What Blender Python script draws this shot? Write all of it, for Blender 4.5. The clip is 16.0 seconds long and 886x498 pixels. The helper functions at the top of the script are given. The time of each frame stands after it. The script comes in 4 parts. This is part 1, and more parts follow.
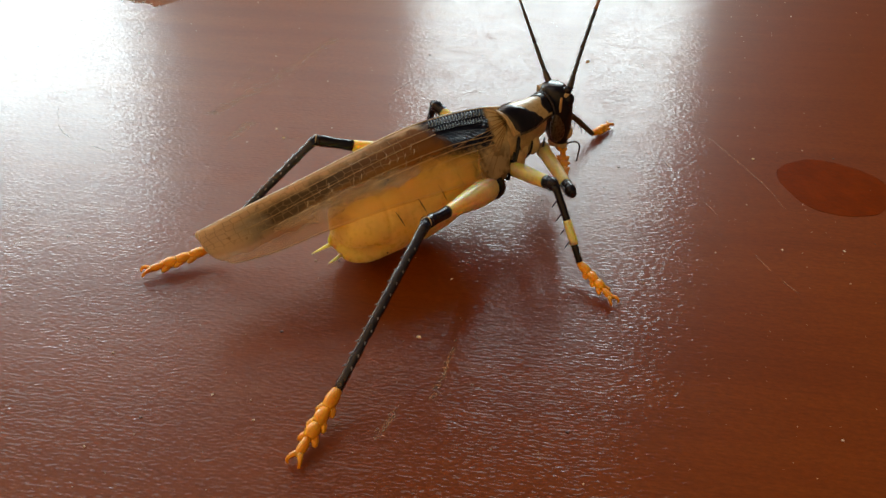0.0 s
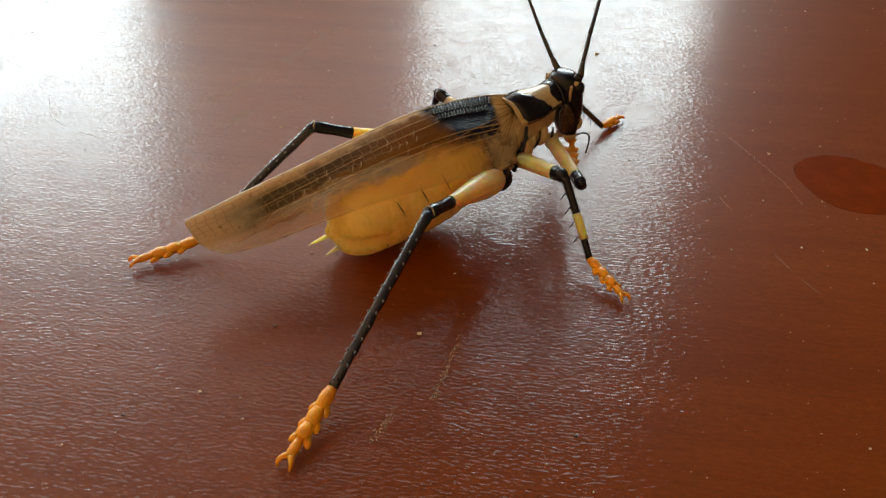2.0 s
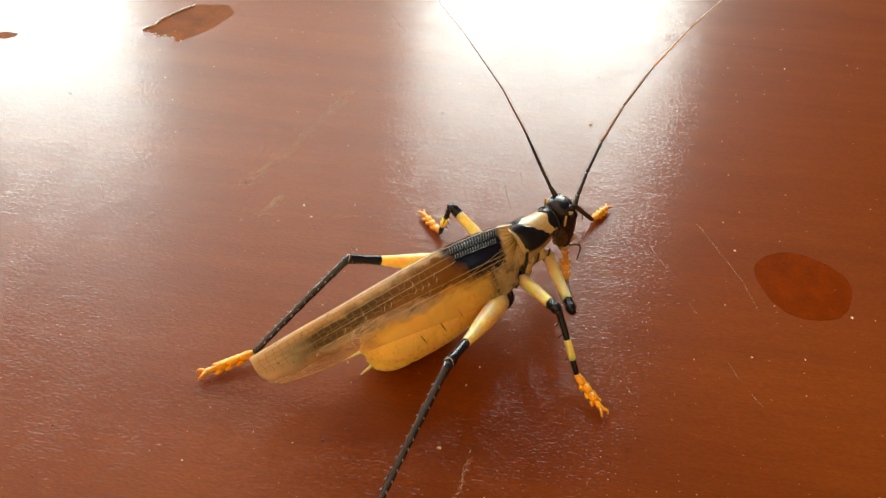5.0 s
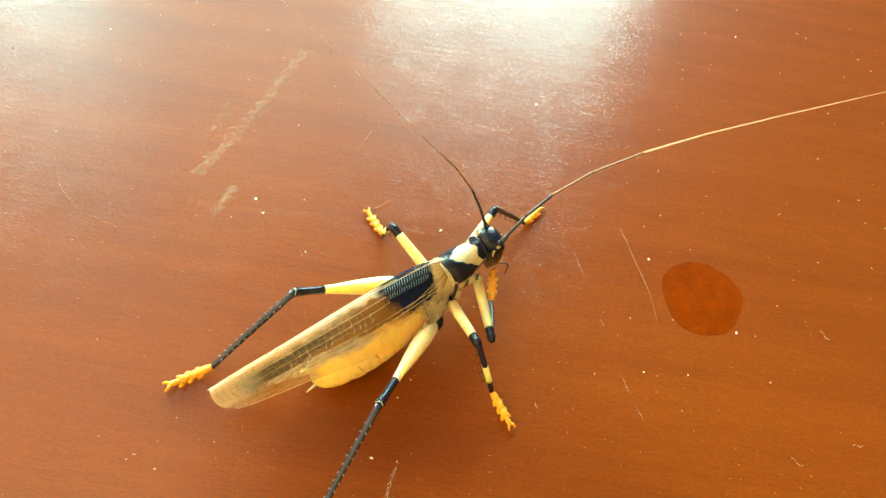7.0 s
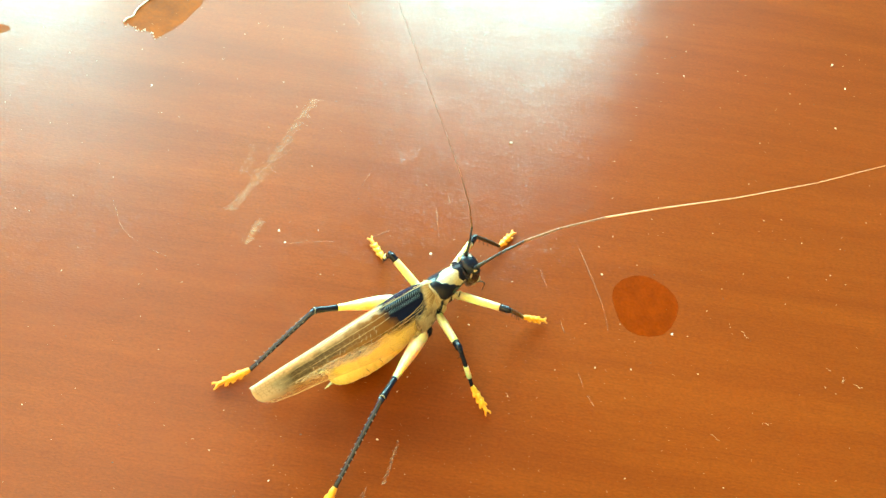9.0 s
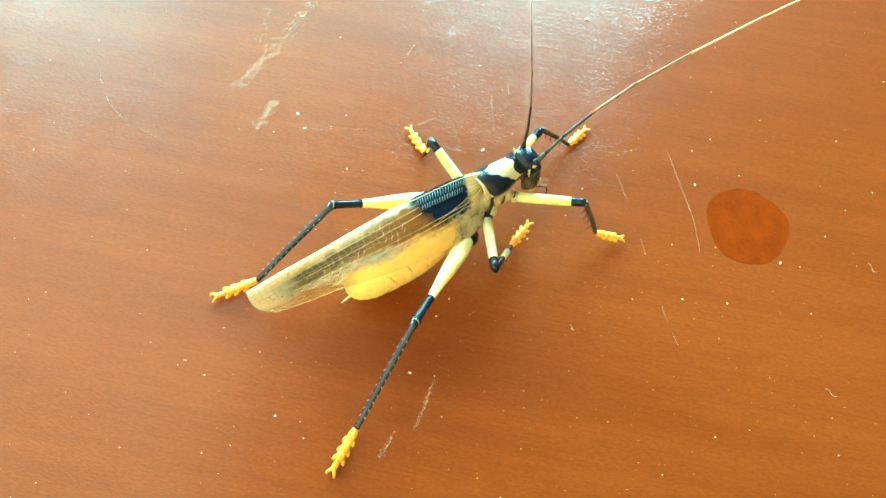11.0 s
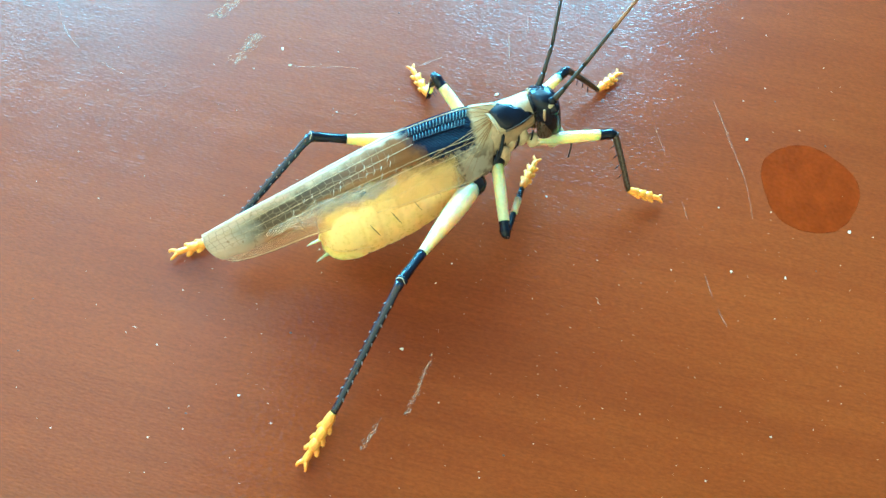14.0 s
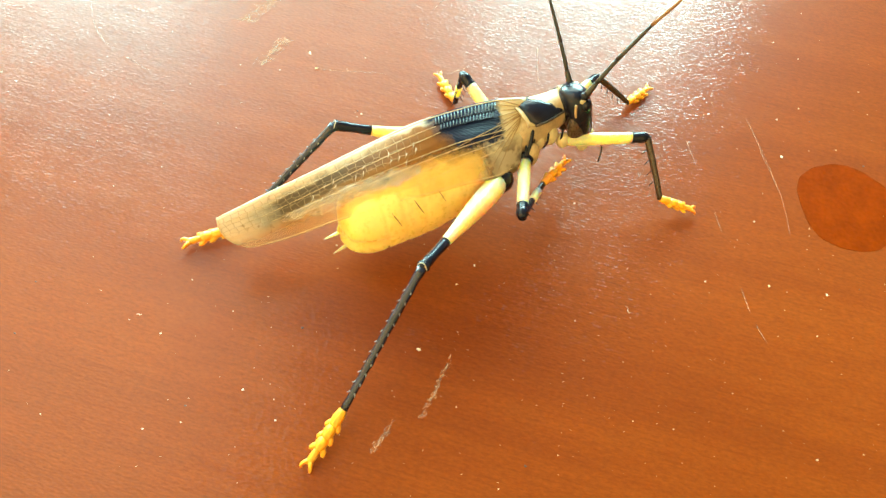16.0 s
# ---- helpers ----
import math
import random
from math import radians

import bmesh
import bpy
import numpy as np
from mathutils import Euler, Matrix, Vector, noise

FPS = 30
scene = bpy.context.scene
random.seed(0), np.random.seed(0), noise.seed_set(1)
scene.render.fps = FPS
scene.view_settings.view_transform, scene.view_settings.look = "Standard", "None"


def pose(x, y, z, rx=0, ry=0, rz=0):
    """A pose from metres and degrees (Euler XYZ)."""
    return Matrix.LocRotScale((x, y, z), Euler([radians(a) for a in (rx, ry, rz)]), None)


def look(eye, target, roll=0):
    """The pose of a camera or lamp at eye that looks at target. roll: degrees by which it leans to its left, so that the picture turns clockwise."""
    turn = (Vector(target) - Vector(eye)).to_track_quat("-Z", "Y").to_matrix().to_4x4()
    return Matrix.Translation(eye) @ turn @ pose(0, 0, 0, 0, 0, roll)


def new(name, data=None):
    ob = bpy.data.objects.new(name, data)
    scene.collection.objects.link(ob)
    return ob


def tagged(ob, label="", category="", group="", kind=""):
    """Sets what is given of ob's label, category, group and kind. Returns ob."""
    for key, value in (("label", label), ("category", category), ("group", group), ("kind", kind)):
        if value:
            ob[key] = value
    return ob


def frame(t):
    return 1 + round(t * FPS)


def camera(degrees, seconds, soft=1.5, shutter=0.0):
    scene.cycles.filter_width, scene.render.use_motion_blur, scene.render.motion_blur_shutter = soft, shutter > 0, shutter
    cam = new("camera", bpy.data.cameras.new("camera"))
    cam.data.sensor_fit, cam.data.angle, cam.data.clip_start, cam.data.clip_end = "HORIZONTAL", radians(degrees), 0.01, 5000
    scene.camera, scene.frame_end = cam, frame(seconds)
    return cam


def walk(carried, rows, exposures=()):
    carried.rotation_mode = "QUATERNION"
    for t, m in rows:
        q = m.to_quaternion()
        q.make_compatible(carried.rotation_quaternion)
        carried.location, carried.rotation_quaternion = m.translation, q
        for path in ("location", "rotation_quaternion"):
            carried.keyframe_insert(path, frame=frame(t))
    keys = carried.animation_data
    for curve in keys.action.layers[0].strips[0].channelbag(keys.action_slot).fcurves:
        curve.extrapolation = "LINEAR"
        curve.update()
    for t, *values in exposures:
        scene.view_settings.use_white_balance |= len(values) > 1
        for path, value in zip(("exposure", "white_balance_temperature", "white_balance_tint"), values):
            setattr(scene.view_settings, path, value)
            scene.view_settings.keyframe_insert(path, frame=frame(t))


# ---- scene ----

MM = 0.001

# ---- camera ----
cam = camera(65.15, 16.0, soft=1.5)

# seconds, eye x y z in metres, yaw, pitch, roll in degrees
PATH = (
    (0.0, 0.0041, -0.0277, 0.0873, 7.60, -37.56, 0.54),
    (0.5, 0.0038, -0.0238, 0.0826, 7.81, -37.26, 0.95),
    (1.0, 0.0032, -0.0237, 0.0822, 7.59, -37.17, 1.22),
    (1.5, 0.0035, -0.0235, 0.0820, 7.79, -37.34, 1.05),
    (2.0, 0.0034, -0.0236, 0.0822, 7.80, -37.48, 1.10),
    (2.5, 0.0028, -0.0237, 0.0831, 7.64, -36.64, 1.09),
    (3.0, 0.0024, -0.0234, 0.0833, 7.47, -36.16, 0.97),
    (3.5, -0.0009, -0.0205, 0.0832, 7.28, -36.89, 1.02),
    (3.7, -0.0028, -0.0195, 0.0868, 7.25, -37.32, 1.38),
    (5.8, -0.0052, -0.0159, 0.1449, 2.82, -50.99, 6.41),
    (6.0, -0.0067, -0.0126, 0.1454, 1.35, -53.15, 8.15),
    (6.5, -0.0076, 0.0057, 0.1574, 0.99, -55.87, 9.76),
    (7.0, -0.0034, 0.0133, 0.1782, -0.40, -58.23, 10.13),
    (7.5, -0.0012, 0.0123, 0.1896, 0.50, -57.87, 9.08),
    (8.0, -0.0037, 0.0067, 0.2041, 0.20, -57.70, 8.89),
    (8.5, -0.0022, 0.0060, 0.2148, -1.56, -58.79, 10.16),
    (9.0, 0.0000, 0.0000, 0.2250, 0.00, -59.42, 8.78),
    (9.5, 0.0009, -0.0013, 0.2219, -0.46, -62.07, 9.92),
    (10.0, -0.0076, 0.0017, 0.2071, 1.18, -64.61, 10.30),
    (10.2, -0.0060, 0.0046, 0.1989, 2.40, -65.02, 9.26),
    (12.3, -0.0046, 0.0242, 0.1634, 3.78, -66.66, 8.07),
    (12.5, -0.0019, 0.0199, 0.1593, 4.32, -65.67, 7.78),
    (13.0, -0.0004, 0.0191, 0.1528, 6.07, -66.88, 6.18),
    (13.5, 0.0028, 0.0216, 0.1458, 5.81, -67.06, 6.65),
    (14.0, -0.0004, 0.0196, 0.1477, 6.83, -66.24, 6.52),
    (14.5, -0.0019, 0.0181, 0.1482, 6.44, -65.15, 7.61),
    (15.0, 0.0021, 0.0145, 0.1425, 8.42, -64.23, 6.35),
    (15.5, 0.0019, 0.0102, 0.1386, 9.34, -62.12, 6.10),
    (16.0, 0.0005, 0.0077, 0.1339, 10.17, -60.23, 5.71),
)


def view(t, x, y, z, yaw, pitch, roll):
    a, b = radians(yaw), radians(pitch)
    ahead = Vector((-math.sin(a) * math.cos(b), math.cos(a) * math.cos(b), math.sin(b)))
    eye = Vector((x, y, z))
    return t, look(eye, eye + ahead, roll)


# seconds, stops, kelvin, tint: the phone brightens its picture as it rises
EXPOSURES = (
    (0.0, -1.07, 8000, 18), (3.7, -1.02, 8000, 16), (5.8, 0.32, 9300, 18), (6.6, 0.72, 8000, -12), (8.0, 0.93, 7200, -24), (9.0, 1.12, 6500, -32), (10.2, 1.29, 5500, -48),
    (12.4, 1.25, 4800, -48), (13.0, 1.02, 4900, -42), (13.5, 0.9, 3850, -38), (14.6, 0.98, 3950, -30), (15.0, 1.02, 5700, -30), (16.0, 1.1, 6900, -20),
)
walk(cam, [view(*row) for row in PATH], EXPOSURES)

# ---- light: sky, area lamps in two windows and an added middle one ----
world = bpy.data.worlds.new("sky")
scene.world = world
world.use_nodes = True
wn = world.node_tree.nodes
sky = wn.new("ShaderNodeTexSky")
sky.sky_type, sky.sun_disc, sky.sun_elevation, sky.sun_rotation = "NISHITA", False, radians(40), radians(170)
world.node_tree.links.new(sky.outputs[0], wn["Background"].inputs[0])
wn["Background"].inputs[1].default_value = 0.12

WALL_Y = 1.60          # the window wall, beyond the table
ROOM_X0, ROOM_X1, ROOM_Y0 = -2.6, 0.95, -0.60
FLOOR_Z, CEILING_Z = -0.75, 2.25
WINDOWS = (   # x0, x1, z0, z1, brightness of the lower and upper part; the middle one is added to fill the gap
    (-2.45, -1.00, 0.30, 1.85, 136.0, 35.0), (-0.96, -0.32, 0.62, 1.85, 20.0, 20.0), (-0.28, 0.36, 0.30, 1.50, 118.0, 31.0),
)


def window_light(x0, x1, z0, z1, power, colour):
    lamp = bpy.data.lights.new("window_daylight", "AREA")
    lamp.shape, lamp.size, lamp.size_y, lamp.energy, lamp.color = "RECTANGLE", x1 - x0, z1 - z0, power, colour
    ob = new("window_daylight", lamp)
    ob.matrix_world = look(((x0 + x1) / 2, WALL_Y + 0.06, (z0 + z1) / 2), ((x0 + x1) / 2, 0, (z0 + z1) / 2))


# area lamps as daylight; the outer windows' lower halves are set brighter to shape reflections
for x0, x1, z0, z1, low, high in WINDOWS:
    tone = (0.80, 0.82, 0.84) if low == high else (0.59, 0.85, 1.0)
    window_light(x0, x1, z0, 0.84, low * (x1 - x0) * (0.84 - z0), tone)
    window_light(x0, x1, 0.84, z1, high * (x1 - x0) * (z1 - 0.84), tone)


# ---- materials ----
class Nodes:
    """A short way to write node materials."""

    def __init__(self, name, **shader):
        self.mat = bpy.data.materials.new(name)
        self.mat.use_nodes = True
        self.tree = self.mat.node_tree
        self.bsdf = self.tree.nodes["Principled BSDF"]
        for key, value in shader.items():
            self.bsdf.inputs[key.replace("_", " ")].default_value = value

    def add(self, kind, **inputs):
        node = self.tree.nodes.new("ShaderNode" + kind)
        for key, value in inputs.items():
            self.put(node.inputs[int(key[1:]) if key[0] == "i" and key[1:].isdigit() else key.replace("_", " ")], value)
        return node

    def put(self, socket, value):
        if isinstance(value, bpy.types.NodeSocket):
            self.tree.links.new(value, socket)
        elif isinstance(value, bpy.types.Node):
            self.tree.links.new(value.outputs[0], socket)
        else:
            socket.default_value = value

    def set(self, **inputs):
        for key, value in inputs.items():
            self.put(self.bsdf.inputs[key.replace("_", " ")], value)
        return self

    def coords(self, scale=(1, 1, 1), which="Object"):
        tc = self.add("TexCoord")
        return self.add("Mapping", Vector=tc.outputs[which], Scale=scale).outputs[0]

    def noise(self, vector, scale, detail=4.0, rough=0.55, distortion=0.0):
        return self.add("TexNoise", Vector=vector, Scale=scale, Detail=detail, Roughness=rough, Distortion=distortion).outputs[0]

    def ramp(self, fac, *stops):
        node = self.add("ValToRGB", Fac=fac)
        e = node.color_ramp.elements
        while len(e) < len(stops):
            e.new(0.5)
        for el, (p, c) in zip(e, stops):
            el.position, el.color = p, (*c, 1) if len(c) == 3 else c
        return node.outputs[0]

    def grey(self, fac, a, b, lo=0.0, hi=1.0):
        return self.add("MapRange", Value=fac, From_Min=a, From_Max=b, To_Min=lo, To_Max=hi).outputs[0]

    def mix(self, fac, a, b, blend="MIX"):
        node = self.add("Mix")
        node.data_type, node.blend_type = "RGBA", blend
        self.put(node.inputs[0], fac)
        for socket, value in ((node.inputs[6], a), (node.inputs[7], b)):
            self.put(socket, (*value, 1) if isinstance(value, tuple) and len(value) == 3 else value)
        return node.outputs[2]

    def math(self, op, a, b=0.0):
        node = self.add("Math")
        node.operation = op
        self.put(node.inputs[0], a)
        self.put(node.inputs[1], b)
        return node.outputs[0]

    def bump(self, height, distance, strength=1.0, normal=None):
        node = self.add("Bump", Height=height, Distance=distance, Strength=strength)
        if normal is not None:
            self.put(node.inputs["Normal"], normal)
        return node.outputs[0]


def varied(name, base, spread=0.25, scale=300.0, rough=0.4, relief=0.00008, **shader):
    """A surface of one colour with blotches, grain and fine relief, at millimetre size."""
    n = Nodes(name, Roughness=rough, **shader)
    v = n.coords()
    big, fine = n.noise(v, scale, 3.0), n.noise(v, scale * 6, 3.0)
    dark = tuple(c * (1 - spread) for c in base)
    light = tuple(min(1.0, c * (1 + spread * 0.6)) for c in base)
    tone = n.math("ADD", n.math("MULTIPLY", big, 0.65), n.math("MULTIPLY", fine, 0.35))
    n.set(Base_Color=n.ramp(tone, (0.36, dark), (0.64, light)), Roughness=n.grey(fine, 0.3, 0.7, rough * 0.8, min(1, rough * 1.25)),
          Normal=n.bump(fine, relief, 0.5))
    return n.mat


def wood_material():
    """Reddish-brown stained wood under a worn semi-gloss varnish, grain along x."""
    n = Nodes("varnished_wood", Specular_IOR_Level=0.5)
    v = n.coords()
    wide = n.noise(n.coords((1.6, 14.0, 1.0)), 1.0, 5.0, 0.6, 0.6)
    band = n.noise(n.coords((5.0, 90.0, 1.0)), 1.0, 6.0, 0.65, 0.4)
    pore = n.noise(n.coords((60.0, 1400.0, 1.0)), 1.0, 3.0, 0.6)
    blotch = n.noise(v, 9.0, 3.0)
    tone = n.math("ADD", n.math("MULTIPLY", wide, 0.55), n.math("MULTIPLY", band, 0.45))
    col = n.ramp(tone, (0.34, (0.120, 0.0218, 0.0021)), (0.5, (0.163, 0.0324, 0.0032)), (0.66, (0.197, 0.0430, 0.0044)))
    col = n.mix(n.grey(pore, 0.52, 0.74, 0.0, 0.22), col, (0.060, 0.0100, 0.0010))
    col = n.mix(n.grey(blotch, 0.45, 0.75, 0.0, 0.35), col, (0.185, 0.0320, 0.0024))
    fleck = n.noise(n.coords((150.0, 420.0, 1.0)), 1.0, 4.0, 0.7)
    col = n.mix(n.grey(fleck, 0.35, 0.65, 0.0, 0.30), col, (0.125, 0.0200, 0.0016))
    grit = n.noise(n.coords((700.0, 1700.0, 1.0)), 1.0, 4.0, 0.75)
    col = n.mix(n.grey(grit, 0.36, 0.64, 0.0, 1.0), n.mix(1.0, col, (0.86, 0.84, 0.84), "MULTIPLY"), n.mix(1.0, col, (1.11, 1.13, 1.16), "MULTIPLY"))
    # fine leathery ripples in the varnish, longer waves over the grain
    ripple = n.noise(n.coords((830.0, 2350.0, 1.0)), 1.0, 0.4, 0.5)
    long = n.noise(n.coords((60.0, 620.0, 1.0)), 1.0, 3.0, 0.6)
    height = n.math("ADD", n.math("MULTIPLY", ripple, 0.58), n.math("MULTIPLY", long, 0.42))
    height = n.math("MULTIPLY", height, n.grey(n.noise(v, 90.0, 3.0), 0.34, 0.66, 0.80, 1.15))
    dust = n.noise(v, 2600.0, 2.0)
    wear = n.math("ADD", n.math("MULTIPLY", blotch, 0.5), n.math("MULTIPLY", dust, 0.5))
    relief = n.bump(height, 0.00020, 1.0)
    n.set(Base_Color=col, Roughness=n.grey(wear, 0.3, 0.7, 0.45, 0.55), Specular_IOR_Level=0.08,
          Coat_Weight=0.42, Coat_Roughness=n.grey(wear, 0.3, 0.7, 0.11, 0.18), Coat_Normal=relief)
    return n.mat


def wing_material(name):
    """Tegmen: cream leathery strip, dark brown band, clear amber membrane; net veins; black patch and greyish fan at the root."""
    n = Nodes(name, Roughness=0.4, Specular_IOR_Level=0.25)
    uv = n.add("UVMap").outputs[0]
    sep = n.add("SeparateXYZ", Vector=uv)
    u, w = sep.outputs[0], sep.outputs[1]
    v = n.coords()
    wob, fine = n.noise(v, 260.0, 3.0), n.noise(v, 1100.0, 3.0)
    wc = n.math("ADD", w, n.grey(wob, 0.3, 0.7, -0.06, 0.06))
    uc = n.math("ADD", u, n.grey(wob, 0.3, 0.7, -0.025, 0.025))
    # the pale strip widens towards the tip, the brown band runs along its middle
    wide = n.math("MULTIPLY", wc, n.grey(u, 0.36, 0.92, 1.35, 0.72))
    col = n.ramp(wide, (0.0, (0.80, 0.73, 0.58)), (0.09, (0.74, 0.64, 0.46)), (0.15, (0.33, 0.24, 0.14)), (0.22, (0.072, 0.050, 0.030)), (0.42, (0.080, 0.052, 0.030)),
                 (0.60, (0.36, 0.20, 0.07)), (1.0, (0.84, 0.72, 0.46)))
    dark = n.math("MULTIPLY", n.grey(wide, 0.11, 0.17), n.grey(wide, 0.62, 0.46))
    dark = n.math("MULTIPLY", dark, n.math("MULTIPLY", n.grey(uc, 0.36, 0.50), n.grey(uc, 0.92, 0.82)))
    near_patch = n.math("MULTIPLY", n.grey(uc, 0.64, 0.42), n.math("MULTIPLY", n.grey(wc, 0.05, 0.10), n.grey(wc, 0.74, 0.54)))
    col = n.mix(n.math("MULTIPLY", near_patch, 0.92), col, (0.20, 0.082, 0.020))
    col = n.mix(n.math("MULTIPLY", n.grey(uc, 0.82, 0.94), 0.9), col, (0.80, 0.75, 0.62))
    root = n.grey(uc, 0.25, 0.15)
    col = n.mix(root, col, n.mix(n.grey(wc, 0.45, 0.8), (0.62, 0.52, 0.33), (0.46, 0.39, 0.28)))
    smudge = n.math("MULTIPLY", n.grey(n.noise(v, 300.0, 4.0), 0.50, 0.58), n.math("MULTIPLY", root, n.grey(wc, 0.50, 0.72)))
    col = n.mix(n.math("MULTIPLY", smudge, 0.75), col, (0.10, 0.078, 0.058))
    # net veins: nearly square cells in rows, about a millimetre wide
    cells = n.add("TexVoronoi", Vector=n.add("Mapping", Vector=uv, Scale=(46.0, 9.0, 1.0)).outputs[0], Scale=1.0, Randomness=0.42)
    cells.feature = "DISTANCE_TO_EDGE"
    vein = n.grey(cells.outputs["Distance"], 0.075, 0.01)
    outer = n.math("MULTIPLY", n.grey(uc, 0.38, 0.48), n.math("MULTIPLY", n.grey(w, 0.05, 0.10), n.grey(w, 0.66, 0.50)))
    net = n.math("MULTIPLY", vein, outer)
    col = n.mix(n.math("MULTIPLY", net, n.grey(dark, 0.0, 1.0, 0.50, 0.0)), col, (0.15, 0.10, 0.045))
    col = n.mix(n.math("MULTIPLY", n.math("MULTIPLY", net, dark), 0.45), col, (0.36, 0.28, 0.17))
    spot = n.math("MULTIPLY", n.grey(n.noise(v, 420.0, 2.0), 0.66, 0.71), n.grey(uc, 0.55, 0.75))
    col = n.mix(n.math("MULTIPLY", spot, 0.6), col, (0.12, 0.08, 0.04))
    # the clear membrane below the band, thickest next to it
    clear = n.math("MULTIPLY", n.grey(wc, 0.46, 0.64), n.math("MULTIPLY", n.grey(uc, 0.82, 0.66), n.grey(uc, 0.12, 0.22)))
    alpha = n.grey(clear, 0.0, 1.0, 1.0, 0.10)
    alpha = n.math("MAXIMUM", alpha, n.math("MULTIPLY", n.grey(wc, 0.76, 0.50), n.grey(uc, 0.10, 0.20, 0.0, 0.50)))
    alpha = n.math("MINIMUM", alpha, n.grey(n.math("MULTIPLY", n.grey(uc, 0.60, 0.70), n.grey(wc, 0.55, 0.85)), 0.0, 1.0, 1.0, 0.30))
    alpha = n.math("MAXIMUM", alpha, n.math("MULTIPLY", net, 0.55))
    front = n.math("ADD", uc, n.math("MULTIPLY", w, 0.04))
    inside = n.math("MULTIPLY", n.grey(front, 0.112, 0.138), n.grey(n.math("ADD", uc, n.math("MULTIPLY", w, 0.12)), 0.415, 0.36))
    inside = n.math("MULTIPLY", inside, n.grey(n.math("ADD", wc, n.grey(fine, 0.3, 0.7, -0.05, 0.05)), 0.62, 0.50))
    # the blue in this black is the patch's sheen, put into its colour
    col = n.mix(inside, col, (0.008, 0.011, 0.030))
    alpha = n.math("MAXIMUM", alpha, inside)
    crumple = n.math("MULTIPLY", n.grey(wc, 0.42, 0.55), n.grey(uc, 0.45, 0.6))
    lines = n.add("TexWave", Vector=n.add("Mapping", Vector=uv, Scale=(0.0, 16.0, 1.0)).outputs[0], Scale=1.0, Distortion=0.6)
    lines.bands_direction = "Y"
    relief = n.math("ADD", n.math("MULTIPLY", net, 0.8), n.math("ADD", n.math("MULTIPLY", fine, 0.5), n.math("MULTIPLY", n.math("MULTIPLY", wob, crumple), 5.0)))
    relief = n.math("ADD", relief, n.math("MULTIPLY", n.math("MULTIPLY", lines.outputs[0], inside), 1.4))
    n.set(Base_Color=col, Roughness=n.grey(inside, 0.0, 1.0, 0.36, 0.22), Specular_IOR_Level=n.grey(inside, 0.0, 1.0, 0.20, 0.06), Normal=n.bump(relief, 0.00008, 0.6))
    # light shines through the leathery sheet, least through the brown band
    glow = n.add("BsdfTranslucent", Color=n.mix(n.grey(dark, 0.0, 1.0, 0.35, 0.1), col, (0.92, 0.40, 0.06)))
    through_it = n.math("MULTIPLY", n.grey(inside, 0.0, 1.0, 0.58, 0.0), n.math("MULTIPLY", n.grey(root, 0.0, 1.0, 1.0, 0.45), n.grey(dark, 0.0, 1.0, 1.0, 0.08)))
    through_it = n.math("MULTIPLY", through_it, n.grey(near_patch, 0.0, 1.0, 1.0, 0.5))
    sheet = n.add("MixShader", i0=through_it, i1=n.bsdf, i2=glow)
    see = n.add("BsdfTransparent", Color=(1.0, 0.97, 0.90, 1))
    out = n.add("MixShader", i0=alpha, i1=see, i2=sheet)
    n.tree.links.new(out.outputs[0], n.tree.nodes["Material Output"].inputs[0])
    return n.mat


